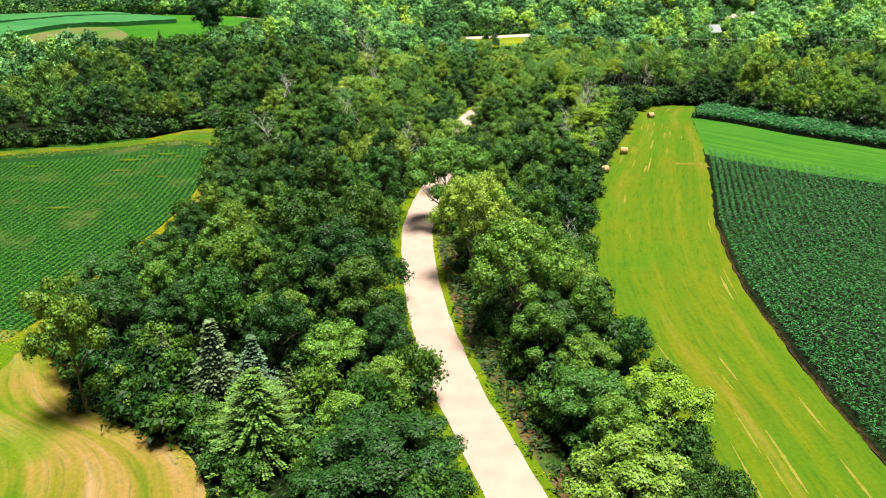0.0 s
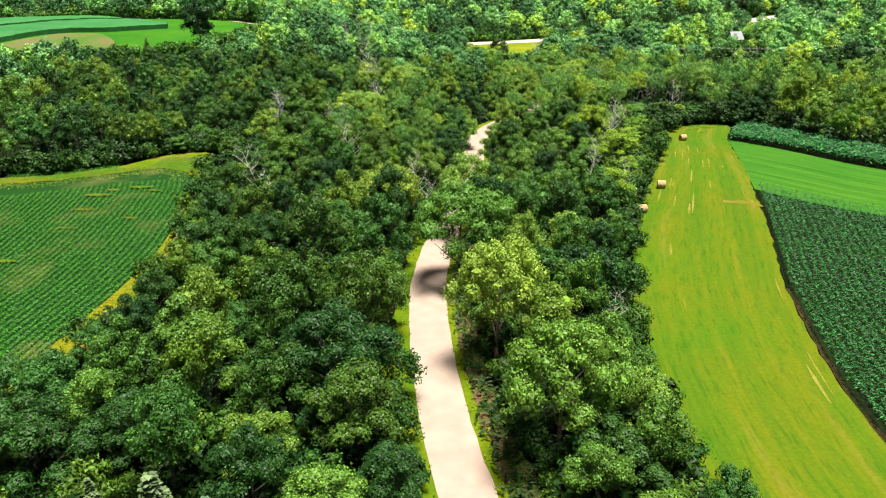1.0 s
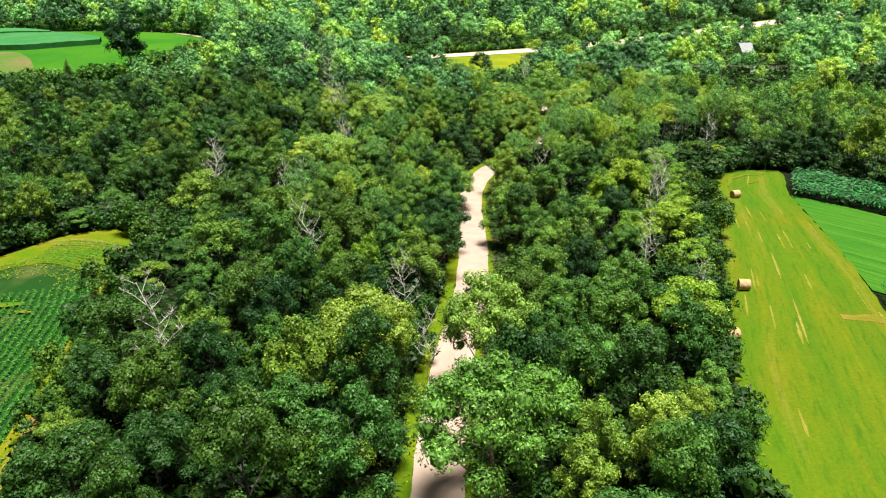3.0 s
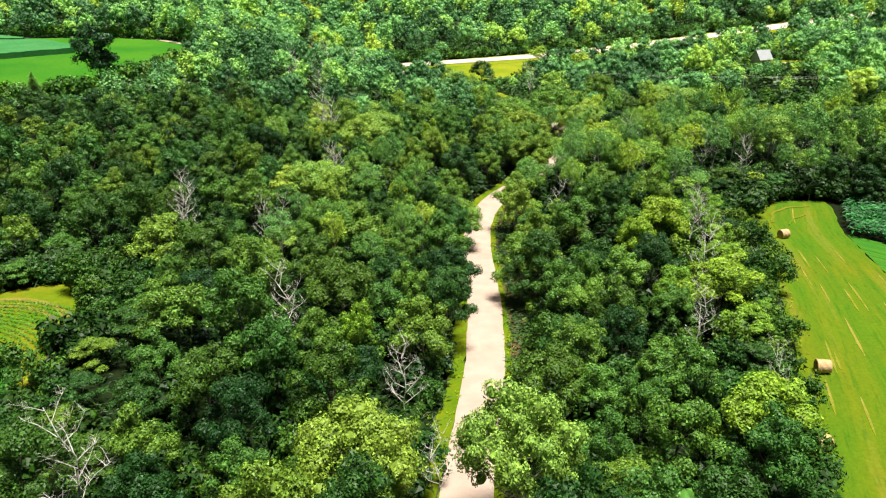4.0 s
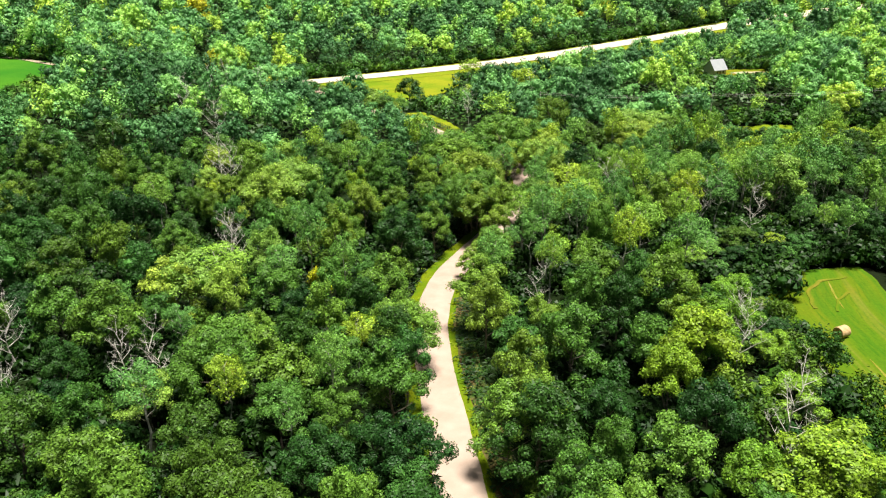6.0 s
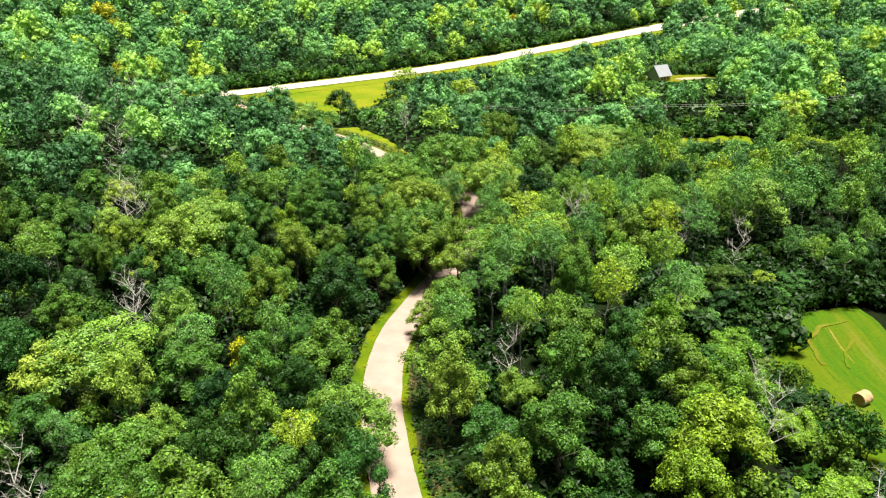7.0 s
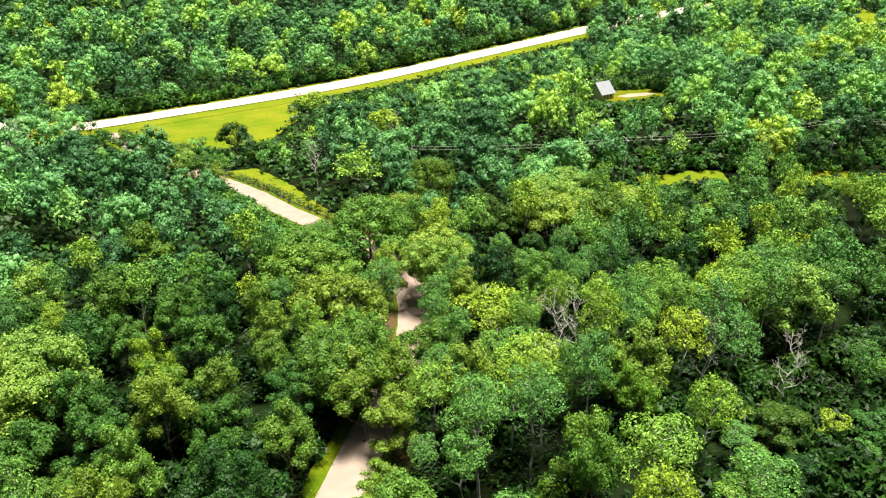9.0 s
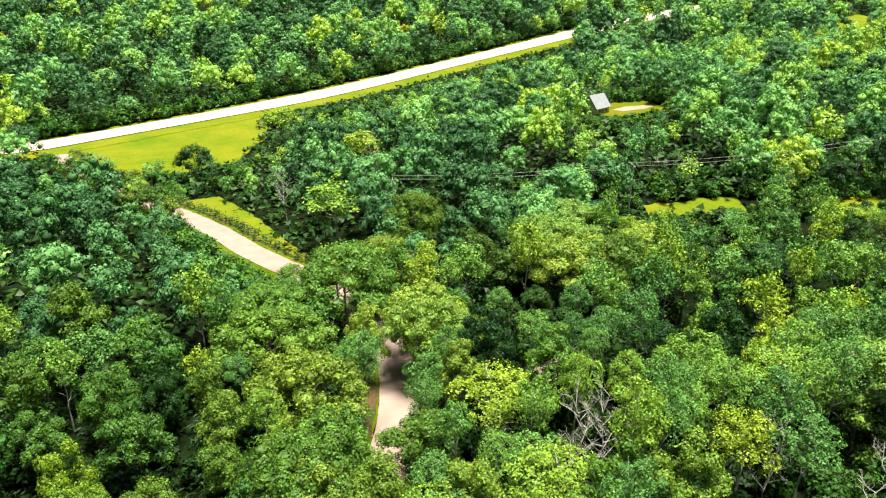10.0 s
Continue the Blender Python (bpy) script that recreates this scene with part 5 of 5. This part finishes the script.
    q = np.stack([root, root + d * s * 0.45 + side * s * 0.16, root + d * s + np.array((0, 0, -0.25)) * s, root + d * s * 0.45 - side * s * 0.16], 1).reshape(-1, 3)
    f = np.arange(4 * n).reshape(-1, 4)
    tint = np.repeat(g.random(len(spots_)), per)
    ob = mesh_object(name, q, f, mat, tint=tint)
    return tagged(ob, label, category, kind="stuff")


def rows(line, side, gaps, every, keep, seed):
    """Places in rows that run beside a line."""
    g = np.random.default_rng(seed)
    out = []
    for k in gaps:
        q = offset(along(line, 160), side * k)
        length = np.hypot(*np.diff(q, axis=0).T).sum()
        for x, y in along(q, int(length / every)):
            x, y = x + g.normal() * 0.04, y + g.normal() * 0.06
            if keep(x, y):
                out.append((x, y, height(x, y) + 0.15))
    return out


CORN_MAIN = [(40.5, 30), (40.0, 60), (40.5, 70), (41.3, 82.5), (43.3, 95), (46.6, 110), (56, 140), (59.5, 152), (63.4, 147), (72, 139.3), (86, 130.2), (112, 110), (82, 70), (62, 30)]
corn_at = rows([p for p in HAY_RIGHT if p[1] < 175], 1, [0.65 + 1.12 * i for i in range(44)], 0.27, lambda x, y: inside(x, y, CORN_MAIN), 11)
blades("corn_field", "dense dark blue-green corn standing in rows", "corn", corn_at, 2.1, 0.40, 5, M["corn"], 12)
CORN_STRIP = [(72.6, 199), (75.5, 205), (80.5, 214), (83, 217), (89.5, 208), (96, 190), (108, 168), (140, 137), (133, 126), (101, 157), (87.4, 173.5), (80, 189.5)]
strip_at = rows([(66, 212)] + STRIP_TOP, -1, [-2.0 + 0.76 * i for i in range(34)], 0.4, lambda x, y: inside(x, y, CORN_STRIP), 13)
blades("corn_strip", "narrow strip of tall green corn below the woods", "corn", strip_at, 2.2, 1.0, 3, M["corn"], 14)
SOY_FIELD = [(-49.4, 74), (-48, 79), (-47, 88), (-45.5, 99), (-43.9, 111), (-43.2, 124), (-44.6, 143), (-46.4, 156), (-48.5, 162), (-58, 162), (-68, 156), (-78, 151), (-96, 146), (-112, 140), (-100, 115), (-72, 74)]
soy_at = rows(SOY_RIGHT, -1, [0.3 + 1.0 * i for i in range(62)], 0.36, lambda x, y: inside(x, y, SOY_FIELD) and noise.noise((x * 0.12, y * 0.05, 7)) < 0.7, 15)
soy_at += rows(SOY_TOP, 1, [0.5 + 0.95 * i for i in range(11)], 0.42, lambda x, y: not inside(x, y, SOY_FIELD) and noise.noise((x * 0.1, y * 0.1, 9)) < 0.3, 16)
blades("soybean_field", "bright green soybeans in close curving rows", "soybeans", soy_at, 0.5, 0.34, 6, M["soy"], 17, 0.6)

g_ = np.random.default_rng(21)
tufts = []
for line, inner, outer, count in ((LANE, -2.9, -2.4, 900), (LANE, 2.4, 3.0, 900), (LANE, -6.2, -5.0, 1500), (LANE, 3.4, 6.0, 2000), (HAY_LEFT, -1.2, 0.8, 1200), (SOY_RIGHT, 0.2, 3.0, 1500), (SOY_TOP, -4.5, -0.3, 1200), (STUBBLE_EDGE, -1.5, 0.6, 700)):
    for f in g_.random(count):
        q = along(offset(line, g_.uniform(inner, outer)), 120)
        x, y = q[int(f * 119)] + g_.normal(size=2) * 0.5
        if y > 30 and not crossed(LANE_M, x, y, 2.45):
            tufts.append((x, y, height(x, y) + 0.16))
blades("grass_tufts", "tufts of green and straw-coloured grass along the edges", "grass", tufts, 0.15, 0.26, 4, M["grass"], 22, 0.1)

# Low growth under the trees and brush along the edges of the woods.
DITCH = along(offset(LANE, 4.6), 500)
low = []
for f in g_.random(3600):
    x, y = DITCH[int(f * 499)] + g_.normal(size=2) * 0.9
    if y > 10 and not crossed(LANE_M, x, y, 3.0):
        low.append((x, y, height(x, y) + 0.05))
while len(low) < 42000:
    x, y = g_.uniform(-90, 90), 36 + 260 * g_.random()
    if x > -30 - 0.45 * (y - 30) and x < 34 + 0.40 * (y - 30) and noise.noise((x * 0.15, y * 0.15, 4)) > -0.35 and not any(inside(x, y, OPEN[k]) for k in (0, 1, 3)) and not inside(x, y, OPEN[2]) and not inside(x, y, OPEN[4]) and not crossed(LANE_M, x, y, 5.6 if y < 108 else 3.9):
        low.append((x, y, height(x, y) + 0.05))
blades("undergrowth", "low undergrowth on the forest floor, leaves coloured dark for shade", "undergrowth", low, 0.9, 0.75, 2, M["under"], 23, 0.5)


def brush(name, label, lines, gap, low_, high_, seed, mat=M["woods_near"]):
    """Dense low brush along the edges of the woods: one object."""
    g = np.random.default_rng(seed)
    forms = [crown_arrays("low", 700 + i, 2.8, 1.7, 210, 0.40, core=0.75, tuft=7, every=3) for i in range(4)]
    vs, fs, ts, base = [], [], [], 0
    for line, inner, outer in lines:
        q = np.array(line, float)
        for x, y, *own in along(q, int(np.hypot(*np.diff(q, axis=0).T).sum() / gap)) if gap else q:
            i = int(g.integers(0, 4))
            vv, ff = forms[i]
            nx, ny = x + g.uniform(inner, outer), y + g.uniform(inner, outer)
            s, a = own[0] if own else g.uniform(low_, high_), g.uniform(0, 6.28)
            ca, sa = math.cos(a) * s, math.sin(a) * s
            vs.append(np.stack([vv[:, 0] * ca - vv[:, 1] * sa + nx, vv[:, 0] * sa + vv[:, 1] * ca + ny, vv[:, 2] * s + height(nx, ny)], 1))
            fs += (np.array(ff) + base).tolist()
            ts.append(np.full(len(ff), np.clip(0.45 + g.normal() * 0.25, 0, 1)))
            base += len(vv)
    return tagged(mesh_object(name, np.concatenate(vs), fs, mat, tint=np.concatenate(ts)), label, "brush", kind="stuff")


# The darker leaf copy paints the band of shade beneath the edge trees.
brush("wood_edge_brush", "dense brush along the edge of the woods, coloured dark for shade", [(offset(MARGIN_TOP, 2.6), -0.8, 0.8), (offset(MARGIN_TOP, 5.0), -0.8, 0.8), ([(60, 216), (66, 222), (74, 225), (82, 223), (91, 210), (99, 194), (111, 172), (150, 136)], -0.6, 0.6), ([(61, 212.5), (66, 219.5), (74, 222.5), (81.5, 221), (89, 209), (97, 193), (109, 170), (148, 134)], -0.5, 0.5), ([(60, 219), (66, 226), (75, 229), (85, 226), (94, 212), (102, 196), (114, 174), (154, 138)], -0.8, 0.8)], 1.5, 0.9, 1.7, 31, M["under"])
# Leafy bushes in the gaps of the near woods, their colour darkened as shade.
UNDER_AT = []
while len(UNDER_AT) < 2600:
    x, y = g_.uniform(-95, 120), 36 + 262 * g_.random()
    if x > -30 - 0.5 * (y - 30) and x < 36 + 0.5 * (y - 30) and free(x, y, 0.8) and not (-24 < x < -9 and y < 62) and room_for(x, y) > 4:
        UNDER_AT.append((x, y, g_.uniform(0.7, 1.6)))
brush("understorey", "leafy bushes filling the gaps between trees, coloured dark for shade", [(UNDER_AT, 0, 0)], 0, 0.7, 1.5, 35, M["under"])
for part_, low_b, high_b, seed_b in (((300, 331), 0.85, 1.05, 36), ((331, 358), 1.15, 1.4, 37)):
    brush("laneside_brush", "dense green brush beside the far bend of the lane", [([p for p in along(offset(LANE, -6.6), 300).tolist() if part_[0] < p[1] < part_[1]], -0.5, 0.5), ([p for p in along(offset(LANE, -8.6), 300).tolist() if part_[0] < p[1] < part_[1]], -0.7, 0.7)], 1.5, low_b, high_b, seed_b)
brush("roadside_brush", "dense green brush beyond the far road", [(offset(FAR_ROAD, -11), -1, 1), (offset(FAR_ROAD, -14), -1, 1), (offset(FL_TOP, -2.5), -1, 1)], 2.4, 1.2, 2.4, 32)
brush("field_edge_brush", "dense green brush below the far field", [(offset(FL_LOW, 2.0), -1, 1), (offset(FL_LOW, 5.0), -1.5, 1.5)], 2.2, 1.0, 2.0, 33)
for x, y in zip(g_.uniform(126, 172, 400), g_.uniform(346, 392, 400)):
    if not inside(x, y, [(135, 365), (146, 361), (160, 365), (162, 379), (148, 381), (137, 380)]):
        BRUSH_AT.append((x, y, g_.uniform(0.7, 1.4)))
for x, y in zip(g_.uniform(88, 225, 1500), g_.uniform(250, 340, 1500)):
    if abs(y - (311 - (x - 104) * 0.341)) < 14 and not inside(x, y, OPEN[7]) and not inside(x, y, OPEN[8]):
        BRUSH_AT.append((x, y, g_.uniform(0.6, 1.2)))
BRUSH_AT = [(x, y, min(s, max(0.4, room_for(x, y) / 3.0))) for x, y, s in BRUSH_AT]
BRUSH_AT = [b for b in BRUSH_AT if b[2] > 0.25 and not crossed(LANE_M, b[0], b[1], 7.5 if 308 < b[1] < 352 else 4.5) and not crossed(FAR_M, b[0], b[1], 9.5) and not any(inside(b[0], b[1], OPEN[k]) for k in (5, 6, 10))]
brush("low_brush", "low yellow-green brush in the open ground between the woods", [(BRUSH_AT, 0, 0)], 0, 0.7, 1.4, 34)


def slab(name, label, near, far_, mat, high, n):
    """A standing crop seen from far off: a raised sheet with sides and a rough top."""
    a, b = along(near, n), along(far_, n)
    m = 7
    verts, faces = [], []
    for i in range(n):
        for j in range(m + 2):
            f = min(1, max(0, (j - 1) / (m - 1)))
            x, y = a[i] + (b[i] - a[i]) * f
            up = 0 if j in (0, m + 1) else high + noise.noise((x * 0.4, y * 0.4, 2)) * 0.3
            verts.append((x, y, height(x, y) + up))
    w = m + 2
    for i in range(n - 1):
        for j in range(w - 1):
            k = i * w + j
            faces.append((k, k + w, k + w + 1, k + 1))
    return tagged(mesh_object(name, verts, faces, mat), label, "corn", kind="stuff")


slab("far_corn_strip", "curving strip of teal-green corn on the hillside", [(-192, 330), (-182, 346), (-176.5, 363), (-168, 374), (-150.8, 375), (-129.4, 393.4)], [(-207, 370), (-201, 392), (-196, 416), (-182, 434), (-159, 434), (-133.5, 406)], M["far_corn"], 2.3, 40)
slab("far_corn_strip", "curving strip of teal-green corn below the far trees", [(-213, 382), (-207, 404), (-202, 426), (-185, 440), (-170, 439.5)], [(-243, 437), (-232, 454), (-214, 466), (-191, 458), (-171, 444)], M["far_corn"], 2.3, 40)
bare = sheet("bare_strip", [(-182, 340), (-171, 369), (-152, 369.5), (-140, 352)], [(-160, 322), (-152, 322), (-142, 325), (-132, 337)], M["bare"], 0.3, 24, 8, ragged=1.0)
tagged(bare, "brown bare strip in the green far field", "field", kind="structure")

# ---- bales ----


def round_bale():
    """A round bale lying on its side: rolled body and two ends."""
    root = tagged(new("hay_bale"), "round tan hay bale lying on the mown hay field", "hay bale", "hay bales")
    n, r, w = 28, 0.78, 0.76
    verts, faces = [], []
    ring_ = [(-w, r * 0.94), (-w + 0.06, r), (-w * 0.4, r * 0.985), (0, r), (w * 0.4, r * 0.985), (w - 0.06, r), (w, r * 0.94)]
    for x, rad in ring_:
        for j in range(n):
            a = 2 * math.pi * j / n
            q = rad * (1 + 0.012 * math.sin(j * 5.0 + x * 9))
            verts.append((x, math.cos(a) * q, max(-0.70, math.sin(a) * q) + 0.70))
    for i in range(len(ring_) - 1):
        for j in range(n):
            faces.append((i * n + j, i * n + (j + 1) % n, (i + 1) * n + (j + 1) % n, (i + 1) * n + j))
    mesh_object("roll", verts, faces, M["straw"], root)
    for side in (-1, 1):
        ev, ef = [], []
        for k in range(5):
            rad = r * 0.95 * (1 - k / 5)
            for j in range(n):
                a = 2 * math.pi * j / n
                ev.append((side * (w + (0.012 if k % 2 else -0.004)), math.cos(a) * rad, max(-0.69, math.sin(a) * rad) + 0.70))
        for k in range(4):
            for j in range(n):
                ef.append((k * n + j, k * n + (j + 1) % n, (k + 1) * n + (j + 1) % n, (k + 1) * n + j))
        ef.append(tuple(4 * n + j for j in range(n)))
        mesh_object("end_face", ev, ef, M["straw_end"], root, "brown coiled straw end")
    return root


bale = round_bale()
for x, y, turn in ((35.3, 142.4, 8), (42.3, 154.9, -12), (60.8, 199.2, 14)):
    copy_thing(bale, pose(x, y, height(x, y) + 0.16, 0, 0, turn))
for o in (*bale.children_recursive, bale):
    bpy.data.objects.remove(o)

# ---- house and power line ----


def box(name, x0, x1, y0, y1, z0, z1, mat, parent, label=""):
    v = [(x, y, z) for z in (z0, z1) for y in (y0, y1) for x in (x0, x1)]
    return mesh_object(name, v, [(0, 2, 3, 1), (4, 5, 7, 6), (0, 1, 5, 4), (1, 3, 7, 5), (3, 2, 6, 7), (2, 0, 4, 6)], mat, parent, label)


house = tagged(new("house"), "small white house with a pale metal gable roof among trees", "house")
body = mesh_object("wall", [(-3.2, -3, 0), (3.2, -3, 0), (3.2, 3, 0), (-3.2, 3, 0), (-3.2, -3, 2.7), (3.2, -3, 2.7), (3.2, 3, 2.7), (-3.2, 3, 2.7), (-3.2, 0, 6.2), (3.2, 0, 6.2)], [(0, 1, 5, 4), (2, 3, 7, 6), (1, 2, 6, 9, 5), (3, 0, 4, 8, 7), (0, 3, 2, 1)], M["paint"], house)
for side in (-1, 1):
    v = []
    for lift in (0.0, 0.14):
        v += [(-3.6, side * 3.5, 2.3 + lift), (3.6, side * 3.5, 2.3 + lift), (3.6, 0, 6.22 + lift), (-3.6, 0, 6.22 + lift)]
    mesh_object("roof", v, [(0, 1, 2, 3), (4, 7, 6, 5), (0, 4, 5, 1), (1, 5, 6, 2), (2, 6, 7, 3), (3, 7, 4, 0)], M["tin"], house, "pale grey metal roof slope")
box("chimney", -2.6, -2.0, 0.2, 0.8, 4.9, 7.3, M["paint"], house, "short pale chimney")
for x in (-1.9, 1.2):
    window_frame = box("window", x, x + 0.9, -3.06, -2.97, 1.0, 2.1, M["paint"], house, "white framed window")
    for left in (0.06, 0.48):
        box("pane", x + left, x + left + 0.36, -3.075, -3.02, 1.07, 2.03, M["glass"], window_frame, "dark window pane")
front_door = box("door", -0.4, 0.5, -3.05, -2.97, 0.0, 2.05, M["bark"], house, "brown wooden door")
box("handle", 0.36, 0.42, -3.11, -3.03, 0.95, 1.1, M["tin"], front_door, "small metal handle")
house.matrix_basis = pose(139.5, 372, height(139.5, 372), 0, 0, 14) @ Matrix.Scale(0.86, 4)


def utility_pole():
    root = tagged(new("utility_pole"), "weathered grey wooden utility pole with a crossarm", "utility pole", "utility poles")
    v, f = [], []
    tube(v, f, [(0, 0, -0.5), (0, 0, 5), (0, 0, 10.5)], [0.17, 0.15, 0.11], 8)
    mesh_object("pole", v, f, M["dead_wood"], root)
    box("crossarm", -1.2, 1.2, -0.06, 0.06, 9.6, 9.74, M["dead_wood"], root)
    for x in (-1.1, -0.4, 0.4, 1.1):
        v, f = [], []
        tube(v, f, [(x, 0, 9.74), (x, 0, 9.84), (x, 0, 9.92)], [0.05, 0.07, 0.03], 6)
        mesh_object("insulator", v, f, M["paint"], root)
    return root


pole = utility_pole()
LINE = [(60, 326), (104, 311), (148, 296), (192, 281)]
for x, y in LINE:
    copy_thing(pole, pose(x, y, height(x, y), 0, 0, 71))
for o in (*pole.children_recursive, pole):
    bpy.data.objects.remove(o)
for side in (-1.1, 1.1):
    pts = []
    for (x0, y0), (x1, y1) in zip(LINE, LINE[1:]):
        for k in range(8):
            f = k / 8
            pts.append((x0 + (x1 - x0) * f + side * math.cos(radians(71)), y0 + (y1 - y0) * f + side * math.sin(radians(71)), height(x0, y0) * (1 - f) + height(x1, y1) * f + 9.9 - 3.2 * f * (1 - f)))
    v, f = [], []
    tube(v, f, pts, [0.016] * len(pts), 4)
    tagged(mesh_object("power_cable", v, f, M["dead_wood"]), "pale sagging power cable strung between utility poles", "cable", "power cables")
post = tagged(new("marker_post"), "short white marker post in the meadow", "post")
v, f = [], []
tube(v, f, [(0, 0, -0.3), (0, 0, 1.2), (0, 0, 2.6)], [0.12, 0.11, 0.10], 8)
mesh_object("shaft", v, f, M["paint"], post)
post.matrix_basis = pose(21.7, 399, height(21.7, 399))
